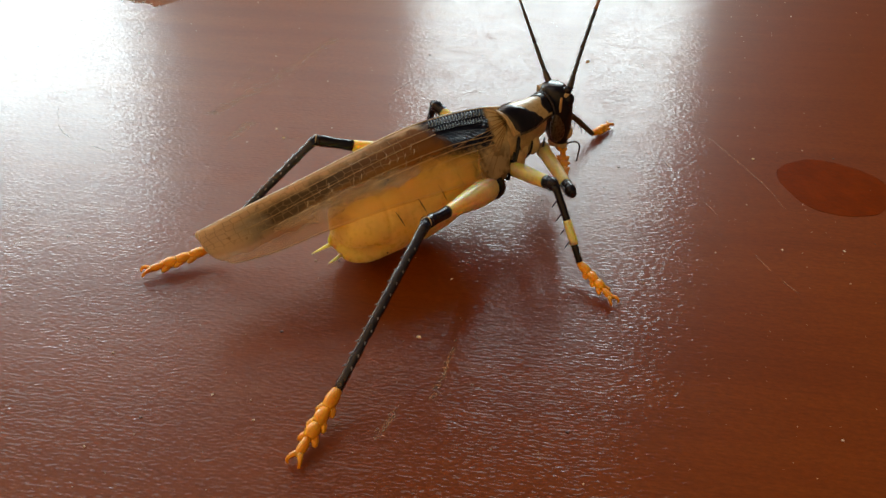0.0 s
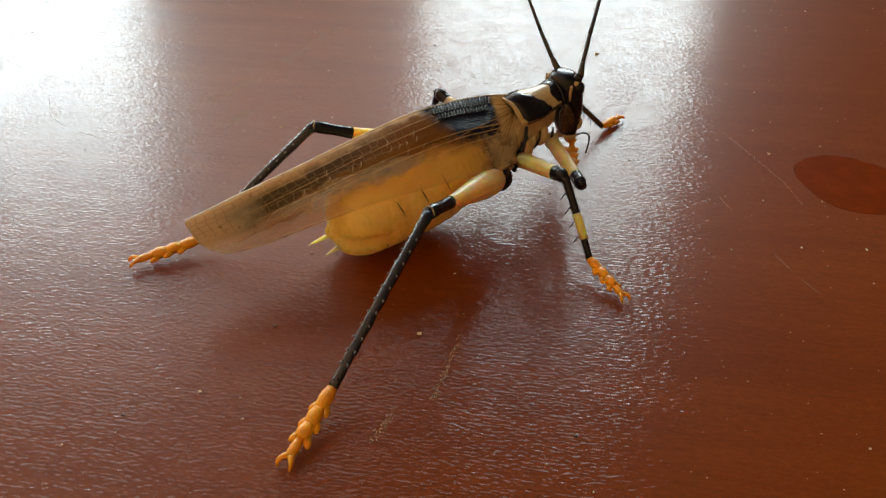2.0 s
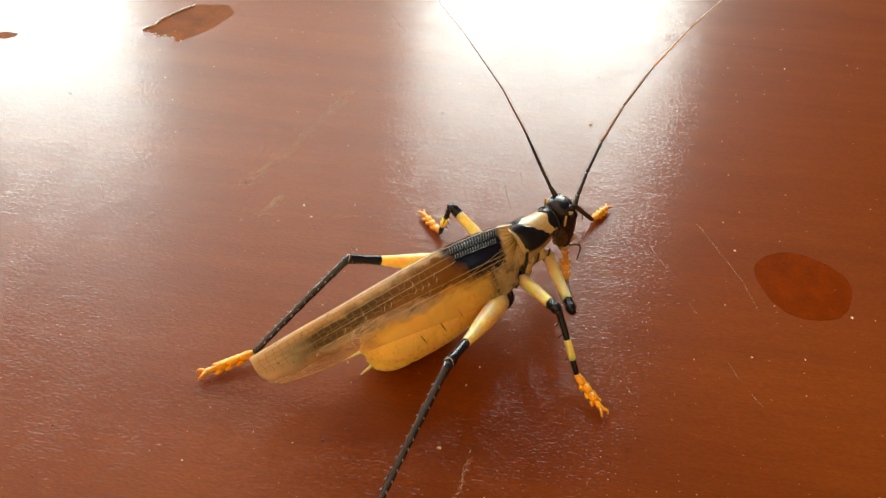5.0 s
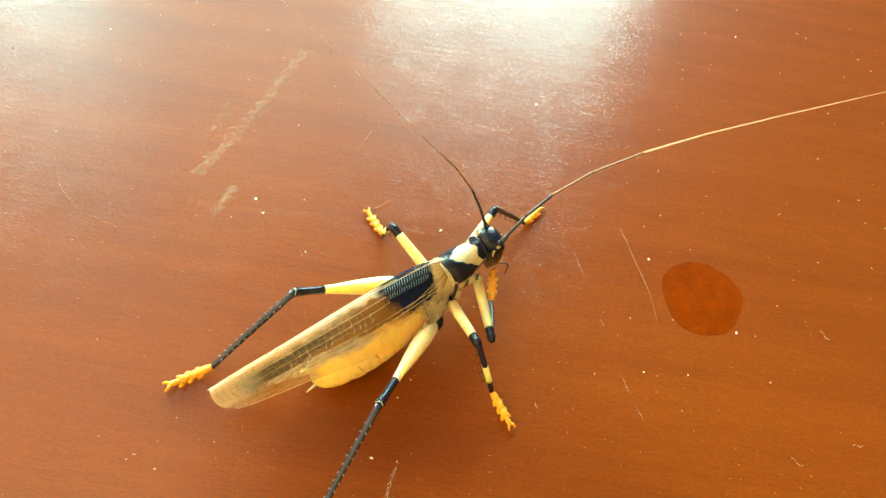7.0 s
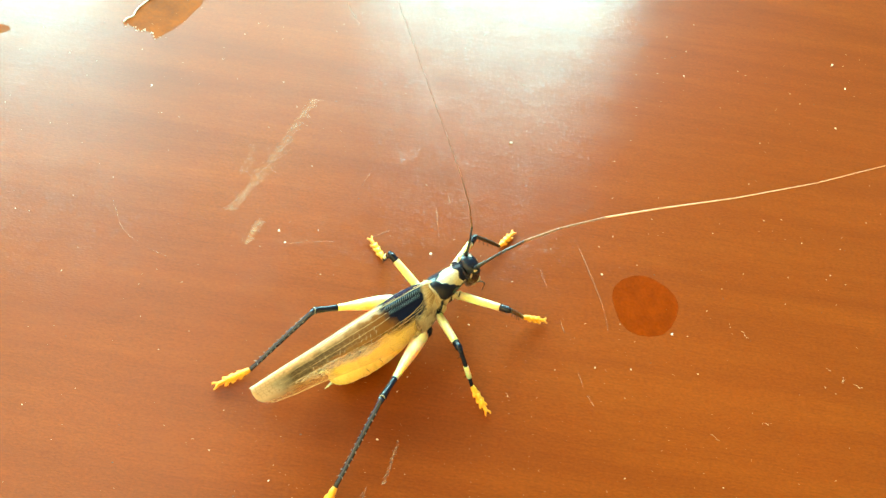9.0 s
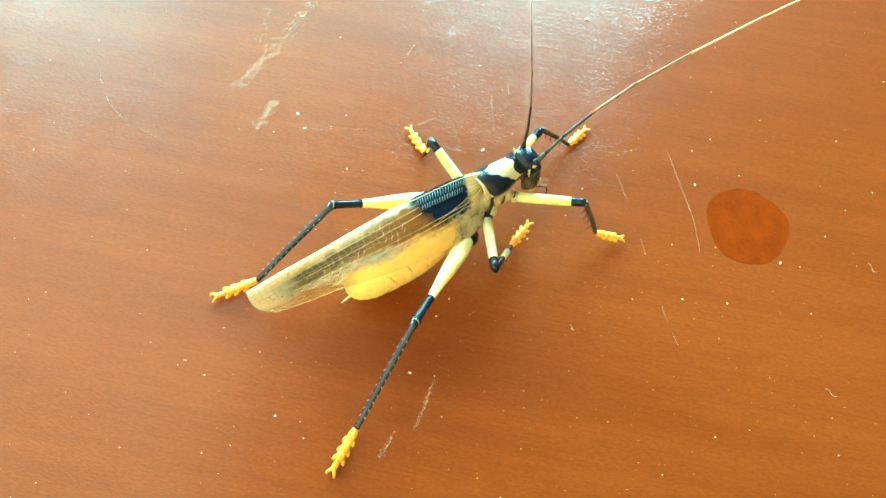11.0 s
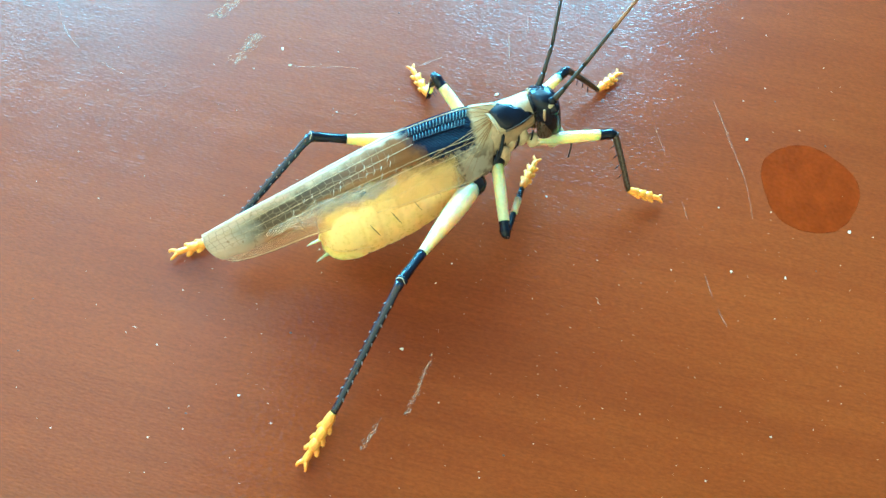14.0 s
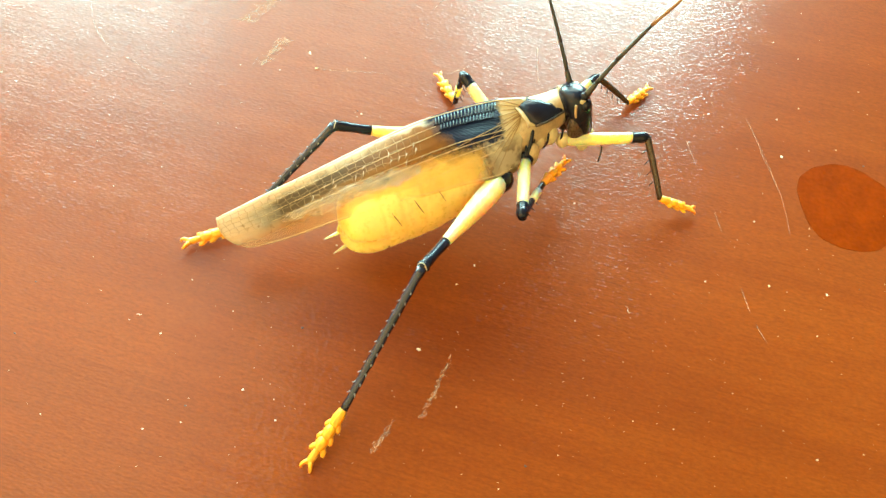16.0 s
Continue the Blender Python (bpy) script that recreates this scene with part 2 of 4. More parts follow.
MAT = {
    "wood": wood_material(),
    "wood_edge": varied("dark_stained_wood", (0.16, 0.05, 0.015), scale=40.0),
    "bare": varied("peeled_wood", (0.19, 0.050, 0.006), 0.35, 120.0, 0.8, 0.0002, Specular_IOR_Level=0.12),
    "flake": varied("lifted_varnish_flake", (0.78, 0.76, 0.70), 0.15, 400.0, 0.5),
    "stain": varied("wet_ring_stain", (0.150, 0.0215, 0.0012), 0.25, 160.0, 0.40, 0.00008, Specular_IOR_Level=0.03),
    "stain_rim": varied("dried_stain_rim", (0.100, 0.017, 0.0015), 0.25, 160.0, 0.7, 0.00003, Specular_IOR_Level=0.0),
    "scratch": varied("pale_scratch", (0.60, 0.34, 0.20), 0.3, 900.0, 0.7, 0.0002, Alpha=0.19),
    "scuff": varied("pale_scuff", (0.62, 0.40, 0.26), 0.3, 900.0, 0.7, 0.0002, Alpha=0.24),
    "crumb": varied("pale_crumb", (0.80, 0.70, 0.52), 0.2, 1500.0, 0.7),
    "dust": varied("pale_dust", (0.52, 0.38, 0.26), 0.2, 1500.0, 0.8),
    "fibre": varied("whitish_fibre", (0.55, 0.40, 0.27), 0.2, 1500.0, 0.7),
    "grit": varied("dark_grit", (0.06, 0.03, 0.02), 0.3, 1500.0, 0.7),
    "yellow": varied("yellow_cuticle", (0.79, 0.575, 0.32), 0.16, 220.0, 0.36, 0.00005, Subsurface_Weight=0.9, Subsurface_Radius=(1.0, 0.40, 0.08), Subsurface_Scale=0.013, Specular_IOR_Level=0.3),
    "belly": varied("soft_yellow_abdomen", (0.84, 0.605, 0.215), 0.12, 160.0, 0.30, 0.00006, Subsurface_Weight=0.8, Subsurface_Radius=(0.9, 0.48, 0.12), Subsurface_Scale=0.015),
    "tan": varied("tan_cuticle", (0.43, 0.32, 0.19), 0.35, 260.0, 0.34, 0.00008),
    "cream": varied("cream_cuticle", (0.50, 0.41, 0.25), 0.2, 260.0, 0.30, 0.00005),
    "orange": varied("orange_foot", (0.79, 0.345, 0.030), 0.22, 500.0, 0.38, 0.00008, Subsurface_Weight=0.4, Subsurface_Radius=(1.0, 0.4, 0.1), Subsurface_Scale=0.001),
    # blue in the black and shin colours stands in for sky sheen
    "black": varied("glossy_black_cuticle", (0.009, 0.010, 0.020), 0.3, 350.0, 0.19, 0.00012, Specular_IOR_Level=0.24),
    "shin": varied("glossy_black_shin_blue_sheen", (0.010, 0.015, 0.040), 0.3, 350.0, 0.17, 0.00025, Specular_IOR_Level=0.55),
    # cross veins with the gloss of the black patch mixed into their colour
    "sheen": varied("blue_white_sheen_ribs", (0.17, 0.25, 0.31), 0.3, 500.0, 0.25),
    "antenna_mid": varied("brown_antenna", (0.24, 0.12, 0.06), 0.3, 900.0, 0.35),
    # hind spines carry the shin's blue-white glints in their colour
    "spine": varied("glint_grey_spine", (0.20, 0.24, 0.29), 0.3, 500.0, 0.3),
    "brown": varied("dark_brown_face", (0.050, 0.032, 0.024), 0.35, 350.0, 0.28, 0.00006),
    "antenna_dark": varied("black_antenna", (0.020, 0.016, 0.014), 0.3, 900.0, 0.35),
    "antenna_pale": varied("pale_brown_antenna", (0.62, 0.36, 0.19), 0.2, 900.0, 0.40),
    "vein": varied("straw_vein", (0.55, 0.40, 0.20), 0.2, 700.0, 0.35),
    "fan_vein": varied("brown_fan_vein", (0.36, 0.22, 0.09), 0.25, 700.0, 0.45),
    "tick": varied("whitish_cross_vein", (0.54, 0.47, 0.35), 0.2, 900.0, 0.25),
    "fold": varied("whitish_folded_membrane", (0.78, 0.74, 0.64), 0.15, 700.0, 0.16, Alpha=0.10),
    "slit": varied("dark_slit", (0.06, 0.035, 0.012), 0.2, 700.0, 0.5),
    "wing": wing_material("tegmen"),
    # unseen walls and ceiling, coloured for the light they bounce or reflect
    "brown_wall": varied("brown_reflected_wall", (0.27, 0.145, 0.062), 0.08, 6.0, 0.85, 0.001),
    "warm_wall": varied("warm_bounce_wall", (0.86, 0.44, 0.17), 0.08, 6.0, 0.85, 0.001),
    "pale_ceiling": varied("pale_bounce_ceiling", (0.82, 0.78, 0.74), 0.05, 5.0, 0.9, 0.001),
    "ceiling": varied("dark_brown_dimming", (0.10, 0.055, 0.03), 0.15, 5.0, 0.9, 0.001),
    "floor": varied("brown_floor", (0.34, 0.17, 0.075), 0.2, 8.0, 0.5, 0.001),
    "frame": varied("white_window_paint", (0.75, 0.74, 0.70), 0.06, 20.0, 0.45, 0.0005),
}
glass = Nodes("window_glass", Roughness=0.0, Transmission_Weight=1.0, IOR=1.05)
MAT["glass"] = glass.mat


# ---- mesh helpers: geometry is (points, faces) ----
def join(*pieces):
    points, faces = [], []
    for p, f in pieces:
        k = len(points)
        points += [tuple(q) for q in p]
        faces += [tuple(i + k for i in face) for face in f]
    return points, faces


def box(x0, x1, y0, y1, z0, z1):
    p = [(x, y, z) for z in (z0, z1) for y in (y0, y1) for x in (x0, x1)]
    return p, [(0, 2, 3, 1), (4, 5, 7, 6), (0, 1, 5, 4), (2, 6, 7, 3), (0, 4, 6, 2), (1, 3, 7, 5)]


def skin(rings, cap=True):
    """A closed skin over rings of equal point counts."""
    n = len(rings[0])
    points = [tuple(p) for ring in rings for p in ring]
    faces = [(i * n + j, i * n + (j + 1) % n, (i + 1) * n + (j + 1) % n, (i + 1) * n + j) for i in range(len(rings) - 1) for j in range(n)]
    if cap:
        faces += [tuple(reversed(range(n))), tuple(range(len(points) - n, len(points)))]
    return points, faces


def tube(path, radii, n=10, flat=1.0):
    """A round rod along a path; flat squeezes it sideways."""
    path = [Vector(p) for p in path]
    rings, side = [], None
    for i, p in enumerate(path):
        ahead = (path[min(i + 1, len(path) - 1)] - path[max(i - 1, 0)]).normalized()
        if side is None:
            side = ahead.cross(Vector((0, 0, 1)))
            side = side if side.length > 0.05 else ahead.cross(Vector((0, 1, 0)))
        side = (side - ahead * side.dot(ahead)).normalized()
        up = side.cross(ahead)
        r = radii[i]
        rings.append([p + side * (r * flat * math.cos(2 * math.pi * k / n)) + up * (r * math.sin(2 * math.pi * k / n)) for k in range(n)])
    return skin(rings)


def hull(sections, n=20, power=2.0, cap=True):
    """A body along x: sections of (x, y centre, z centre, half width, half height, lean)."""
    rings = []
    for x, yc, zc, ry, rz, *lean in sections:
        ring = []
        for k in range(n):
            a = 2 * math.pi * k / n
            c, s = math.cos(a), math.sin(a)
            c, s = math.copysign(abs(c) ** (2 / power), c), math.copysign(abs(s) ** (2 / power), s)
            ring.append((x + (lean[0] if lean else 0.0) * s * rz, yc + ry * c, zc + rz * s))
        rings.append(ring)
    return skin(rings, cap)


def smoothed(rows, steps):
    """Rows of numbers, filled in between by a smooth curve."""
    a = [np.array(r, float) for r in rows]
    out = []
    for i in range(len(a) - 1):
        p0, p1, p2, p3 = a[max(i - 1, 0)], a[i], a[i + 1], a[min(i + 2, len(a) - 1)]
        for k in range(steps):
            t = k / steps
            out.append(0.5 * (2 * p1 + (p2 - p0) * t + (2 * p0 - 5 * p1 + 4 * p2 - p3) * t * t + (3 * p1 - p0 - 3 * p2 + p3) * t ** 3))
    out.append(a[-1])
    return [tuple(r) for r in out]


def ball(c, r, n=12, m=8, turn=None):
    rings = []
    for i in range(m + 1):
        b = math.pi * (0.02 + 0.96 * i / m)
        rings.append([(r[0] * math.sin(b) * math.cos(2 * math.pi * k / n), r[1] * math.sin(b) * math.sin(2 * math.pi * k / n), -r[2] * math.cos(b)) for k in range(n)])
    p, f = skin(rings)
    p = [(turn @ Vector(q) if turn else Vector(q)) + Vector(c) for q in p]
    return p, f


def mesh(name, geo, material, unit=MM, flat=False):
    points, faces = geo
    data = bpy.data.meshes.new(name)
    data.from_pydata([tuple(c * unit for c in p) for p in points], [], faces)
    bm = bmesh.new()
    bm.from_mesh(data)
    bmesh.ops.recalc_face_normals(bm, faces=bm.faces)
    bm.to_mesh(data)
    bm.free()
    for m in material if isinstance(material, (list, tuple)) else [material]:
        data.materials.append(MAT[m])
    if not flat:
        data.polygons.foreach_set("use_smooth", [True] * len(data.polygons))
    return data


def thing(name, geo, material, label, category="", kind="", group="", unit=1.0, flat=True):
    return tagged(new(name, mesh(name, geo, material, unit, flat)), label, category, group, kind)


def part(name, geo, material, parent, label="", flat=False, unit=MM):
    ob = new(name, mesh(name, geo, material, unit, flat))
    ob.parent = parent
    return tagged(ob, label) if label else ob


# ---- the room round the table ----
def room():
    t = 0.2
    x0, x1, y0, y1, z0, z1 = ROOM_X0, ROOM_X1, ROOM_Y0, WALL_Y, FLOOR_Z, CEILING_Z
    thing("floor", box(x0 - t, x1 + t, y0 - t, y1 + t, z0 - 0.1, z0), "floor", "plain brown floor of the room", kind="structure")
    # unseen ceiling halves: pale left bounces light, dark right keeps that side dim
    thing("ceiling", box(-0.60, x1 + t, y0 - t, y1 + t, z1, z1 + 0.1), "ceiling", "plain dark brown ceiling half, unseen, keeping the right side dim", kind="structure")
    thing("ceiling", box(x0 - t, -0.60, y0 - t, y1 + t, z1, z1 + 0.1), "pale_ceiling", "plain pale ceiling half, unseen, bouncing light on the left", kind="structure")
    # unseen walls, reddened so that bounced light reaches the insect orange
    thing("wall_south", box(x0, x1, y0 - t, y0, z0, z1), "warm_wall", "plain reddish wall, unseen, tinted to bounce warm light", kind="structure")
    thing("wall_west", box(x0 - t, x0, y0 - t, y1 + t, z0, z1), "warm_wall", "plain reddish wall, unseen, tinted to bounce warm light", kind="structure")
    # unseen, dark so that the right side gets little bounced light
    thing("wall_east", box(x1, x1 + t, y0 - t, y1 + t, z0, z1), "ceiling", "plain dark brown wall, unseen, keeping the right side dim", kind="structure")
    (a0, a1, *_), (m0, m1, *_), (c0, c1, *_) = WINDOWS
    pieces = [box(x0, a0, y1, y1 + t, z0, z1), box(a1, m0, y1, y1 + t, z0, z1), box(m1, c0, y1, y1 + t, z0, z1), box(c1, x1, y1, y1 + t, z0, z1)]
    for p, q, b0, b1, *_ in WINDOWS:
        pieces += [box(p, q, y1, y1 + t, z0, b0), box(p, q, y1, y1 + t, b1, z1)]
    # unseen wall, browned so that reflections beside the windows turn warmer
    thing("wall_north", join(*pieces), "brown_wall", "plain brown wall with three windows, tinted to warm reflections", kind="structure")
    for i, (p, q, b, c, *_) in enumerate(WINDOWS):
        # window_2 is added, only to brighten the dark gap between the others
        w = tagged(new("window_%d" % (i + 1)), "tall white-framed window, its daylight from an area lamp", "window", kind="structure")
        w.location = ((p + q) / 2, y1 + 0.12, b)
        h, d = (q - p) / 2, c - b
        bars = [box(-h, -h + 0.05, 0, 0.05, 0, d), box(h - 0.05, h, 0, 0.05, 0, d), box(-h + 0.05, h - 0.05, 0, 0.05, 0, 0.05), box(-h + 0.05, h - 0.05, 0, 0.05, d - 0.05, d)]
        part("window_frame", join(*bars), "frame", w, unit=1.0, flat=True)
        pane = part("pane", box(-h + 0.05, h - 0.05, 0.02, 0.026, 0.05, d - 0.05), "glass", w, unit=1.0, flat=True)
        pane.visible_shadow = False


room()


# ---- the table ----
def table():
    t = tagged(new("table"), "reddish-brown varnished wooden table with worn, scratched top", "table")
    t.location = (0, 0, 0)
    x0, x1, y0, y1 = -0.75, 0.75, -0.35, 0.55
    top = part("tabletop", box(x0, x1, y0, y1, -0.028, 0.0), "wood", t, "reddish-brown semi-gloss wood with fine horizontal grain", True, 1.0)
    bevel = top.modifiers.new("edge", "BEVEL")
    bevel.width, bevel.segments = 0.006, 3
    for y in (y0 + 0.06, y1 - 0.08):
        part("apron", box(x0 + 0.08, x1 - 0.08, y, y + 0.02, -0.11, -0.028), "wood_edge", t, "", True, 1.0)
    for x in (x0 + 0.05, x1 - 0.11):
        for y in (y0 + 0.05, y1 - 0.11):
            part("leg", box(x, x + 0.06, y, y + 0.06, FLOOR_Z, -0.028), "wood_edge", t, "", True, 1.0)


table()


# ---- marks on the tabletop (positions in millimetres) ----
def strip(path, widths, lift=0.03):
    """A thin raised streak along a path on the table."""
    path = [Vector((*p, 0)) for p in path]
    rings = []
    for i, p in enumerate(path):
        a = (path[min(i + 1, len(path) - 1)] - path[max(i - 1, 0)]).normalized()
        s = Vector((-a.y, a.x, 0)) * (widths[i] / 2)
        rings.append([p - s + Vector((0, 0, 0.005)), p + s + Vector((0, 0, 0.005)), p + s * 0.4 + Vector((0, 0, lift)), p - s * 0.4 + Vector((0, 0, lift))])
    return skin(rings)


def broken_streak(rng, path, width, gaps=0.25, step=0.9):
    """A scratch as a row of short torn streaks with gaps."""
    pts = smoothed(path, 12)
    pieces, i = [], 0
    while i < len(pts) - 2:
        run = rng.randint(2, 6)
        seg = pts[i:i + run + 1]
        if len(seg) > 1 and rng.random() > gaps:
            off = rng.uniform(-0.18, 0.18) * width
            seg = [(p[0] + off, p[1] + rng.uniform(-0.1, 0.1)) for p in seg]
            pieces.append(strip(seg, [width * rng.uniform(0.25, 1.0) * (0.3 if k in (0, len(seg) - 1) else 1) for k in range(len(seg))]))
        i += run
    return join(*pieces)


def scratches():
    rng = random.Random(4)
    group = "scratches in the varnish"

    def mark(path, width, gaps, label, threads=1, spread=0.0):
        geo = []
        for k in range(threads):
            dx = (k - (threads - 1) / 2) * spread
            geo.append(broken_streak(rng, [(x + dx, y + rng.uniform(-1, 1) * (threads > 1)) for x, y in path], width, gaps))
        thing("scratch", join(*geo), "scratch", label, "scratch", group=group, unit=MM)

    def scuff(path, count, spread, label, size=1.0):
        # a band of short torn dashes, some along the band, some along the grain
        pts, geo = smoothed(path, 12), []
        for _ in range(count):
            k = rng.randrange(len(pts) - 1)
            (x, y), (x2, y2) = pts[k], pts[k + 1]
            a = math.atan2(y2 - y, x2 - x) + rng.gauss(0, 0.10) if rng.random() < 0.55 else rng.gauss(0.12, 0.15)
            off, ln = rng.gauss(0, spread), rng.uniform(0.6, 2.6) * size
            x, y = x + off, y + rng.uniform(-0.6, 0.6)
            c, d = math.cos(a) * ln / 2, math.sin(a) * ln / 2
            w = rng.uniform(0.08, 0.30)
            geo.append(strip([(x - c, y - d), (x, y), (x + c, y + d)], [0.05, w, 0.05]))
        thing("scratch", join(*geo), "scuff", label, "scratch", group=group, unit=MM)

    scuff([(-63.5, 196), (-68, 178), (-72.8, 161), (-77.5, 147), (-82.4, 135.5)], 480, 1.25, "long pale scuffed scratch in the varnish")
    scuff([(-69.3, 132.5), (-71, 127.5), (-72.8, 122)], 90, 1.0, "short pale scuff in the varnish")
    scuff([(-82, 168), (-81.6, 161), (-81.4, 153)], 36, 1.1, "faint short scuff beside the long one")
    mark([(51.8, 142.8), (54, 137), (56.3, 131), (61, 120), (63.5, 107.8)], 0.20, 0.3, "thin pale scratch near the round stain")
    mark([(51.4, 143.4), (54, 137), (56.4, 131), (60.6, 120.6)], 0.22, 0.05, "thin pale scratch near the round stain", 2, 0.12)
    mark([(37, 131), (42, 119.5), (47.2, 107), (51, 97), (55.4, 86.2), (60.4, 78)], 0.28, 0.35, "thin long pale scratch beside the insect")
    scuff([(-4.9, 58.7), (-5.6, 54), (-6.2, 50.2), (-7.3, 45)], 95, 0.28, "whitish scratch by the hind foot", 0.45)
    scuff([(-12.3, 43), (-13.2, 40), (-14.2, 36.7)], 50, 0.32, "short whitish scratch by the hind foot", 0.45)
    mark([(-126, 133), (-118.4, 121.8), (-110, 116), (-98.3, 112)], 0.3, 0.25, "faint curved hairline scratch")
    mark([(-4.8, 150.5), (-3.6, 144), (-2, 138)], 0.4, 0.25, "faint short scratch beyond the insect")
    mark([(-1.4, 162), (-0.5, 156), (0.6, 150)], 0.35, 0.5, "faint short scratch beyond the insect")
    mark([(-57, 125.4), (-44, 128.5), (-30.6, 130.7), (-21, 138)], 0.35, 0.35, "faint scratch running along the grain")
    mark([(-61.8, 257.5), (-58, 251), (-53.3, 244)], 0.8, 0.3, "pale scuff far across the table")
    mark([(-32.6, 164.6), (-35.4, 155.6)], 0.3, 0.2, "faint thin scratch beyond the insect")
    mark([(129.5, 165), (128, 160)], 0.35, 0.1, "tiny pale scratch in the varnish")


def outline_plate(points, z0, z1):
    n = len(points)
    p = [(x, y, z0) for x, y in points] + [(x, y, z1) for x, y in points]
    f = [tuple(reversed(range(n))), tuple(range(n, 2 * n))] + [(i, (i + 1) % n, n + (i + 1) % n, n + i) for i in range(n)]
    return p, f


def stains():
    ring = []
    for k in range(64):
        a = 2 * math.pi * k / 64
        r = 1.0 + 0.03 * math.sin(3 * a + 0.6) + 0.02 * math.sin(5 * a) + 0.006 * math.sin(17 * a)
        ring.append((76.8 + 12.2 * r * math.cos(a), 122.3 + 12.4 * r * math.sin(a)))
    stain = tagged(new("water_stain"), "dark round damp stain on the varnish", "stain")
    part("damp_film", outline_plate(ring, 0.004, 0.03), "stain", stain, "", True)
    loop = [(x, y, 0.02) for x, y in ring + ring[:1]]
    part("dried_rim", tube(loop, [0.03 + 0.02 * math.sin(5 * k) for k in range(len(loop))], 6), "stain_rim", stain, "thin dark dried rim")
    rng = random.Random(8)

    def torn(path, steps, size):
        pts = []
        for i, (x, y, jag) in enumerate(path):
            nx, ny, _ = path[(i + 1) % len(path)]
            for k in range(steps):
                t = k / steps
                pts.append((x + (nx - x) * t + rng.uniform(-1, 1) * jag * size, y + (ny - y) * t + rng.uniform(-1, 1) * jag * size))
        return pts

    edge = torn([(-154.5, 222, 1), (-152.3, 232, 0.5), (-148.5, 241, 0.4), (-143, 250, 0.3), (-131, 252, 0.3), (-126, 246, 0.2), (-126, 241, 0.2), (-130, 229, 0.2), (-134, 222, 0.2),
                 (-138, 216.8, 1.0), (-143.5, 221, 1.2), (-149, 220.5, 1.2)], 5, 0.9)
    patch = tagged(new("peeled_patch"), "patch of bare orange wood where varnish has peeled", "peeled varnish")
    part("bare_wood", outline_plate(edge, 0.004, 0.012), "bare", patch, "", True)
    rim = []
    for (x, y), (x2, y2) in zip(edge[:14], edge[1:15]):
        rim.append(tube([(x, y, 0.2), (x2, y2, 0.2 + rng.uniform(0, 0.4))], [0.35, 0.30], 6))
    for (x, y) in edge[44:]:
        rim.append(ball((x, y, 0.05), (0.45, 0.2, 0.12), 6, 3))
    part("lifted_edge", join(*rim), "flake", patch, "whitish curled edge of lifted varnish")
    small = torn([(-207, 211, 0.5), (-200.5, 211, 0.8), (-199.6, 208, 0.8), (-203, 205, 0.8), (-209, 206, 0.5)], 4, 0.6)
    patch = tagged(new("peeled_patch"), "small patch of bare orange wood where varnish has peeled", "peeled varnish")
    part("bare_wood", outline_plate(small, 0.004, 0.012), "bare", patch, "", True)


def crumbs():
    rng = random.Random(15)
    spots = [(168.9, 265.6, 1.4), (21.3, 188.7, 1.3), (172.8, 251, 1.0), (164.2, 225.3, 0.8), (96.9, 243.4, 0.7), (60.6, 132.6, 0.8), (-61.8, 130, 0.8), (-58.3, 125.4, 0.75), (-11.7, 58.7, 0.85),
             (-4.3, 130, 0.9), (86.6, 112.2, 0.9), (13.2, 103.7, 0.5), (-7.9, 75.4, 0.5), (-5.3, 81, 0.5), (-42.4, 41, 0.6), (71.4, 96.2, 0.55), (58.7, 94.8, 0.5), (-131, 190, 0.8)]
    for x, y, d in spots:
        r = d / 2
        p, f = ball((0, 0, r * 0.5), (r * rng.uniform(0.8, 1.2), r * rng.uniform(0.6, 0.9), r * 0.5), 7, 4)
        p = [(q[0] + rng.uniform(-0.4, 0.4) * r, q[1] + rng.uniform(-0.3, 0.3) * r, max(0.0, q[2] * rng.uniform(0.5, 1.0))) for q in p]
        ob = thing("crumb", (p, f), "crumb", "tiny pale crumb on the table", "crumb", group="crumbs on the table", unit=MM)
        ob.matrix_basis = pose(x * MM, y * MM, 0, 0, 0, rng.uniform(0, 180))
    # curled fibres and flakes
    for x, y, a, span in [(113.5, 116.5, -50, 4.2), (100, 76.5, -35, 4.0), (153, 103, -15, 4.0), (148, 104.5, 80, 3.0), (143, 107.7, -30, 2.0), (29, 80, -50, 2.4), (118, 84, 5, 3.5), (-69, 50, 10, 1.2)]:
        s = span * 0.8
        pts = smoothed([(-s / 2, 0, 0.1), (-s / 5, 0.25 * s * rng.uniform(0.2, 0.6), 0.16), (s / 5, -0.12 * s, 0.14), (s / 2, 0.1 * s, 0.1)], 4)
        geo = tube(pts, [0.02 + 0.09 * rng.random() ** 2 for _ in pts], 6)
        ob = thing("fibre", geo, "fibre", "tiny whitish curled fibre on the table", "fibre", group="fibres on the table", unit=MM)
        ob.matrix_basis = pose(x * MM, y * MM, 0, 0, 0, a)
    pieces = []
    for _ in range(460):
        x, y = rng.uniform(-200, 200), rng.uniform(10, 280)
        r = rng.choice((0.08, 0.1, 0.12, 0.16, 0.22))
        pieces.append(ball((x, y, r * 0.4), (r * rng.uniform(0.7, 1.6), r, r * 0.45), 5, 3))
    thing("dust", join(*pieces), "dust", "scattered pale dust specks on the varnish", "dust", kind="stuff", unit=MM)
    # fine bright specks, thickest round the hind foot
    pieces = []
    for _ in range(420):
        x, y = rng.gauss(30, 55), rng.gauss(70, 38)
        r = rng.uniform(0.03, 0.085)
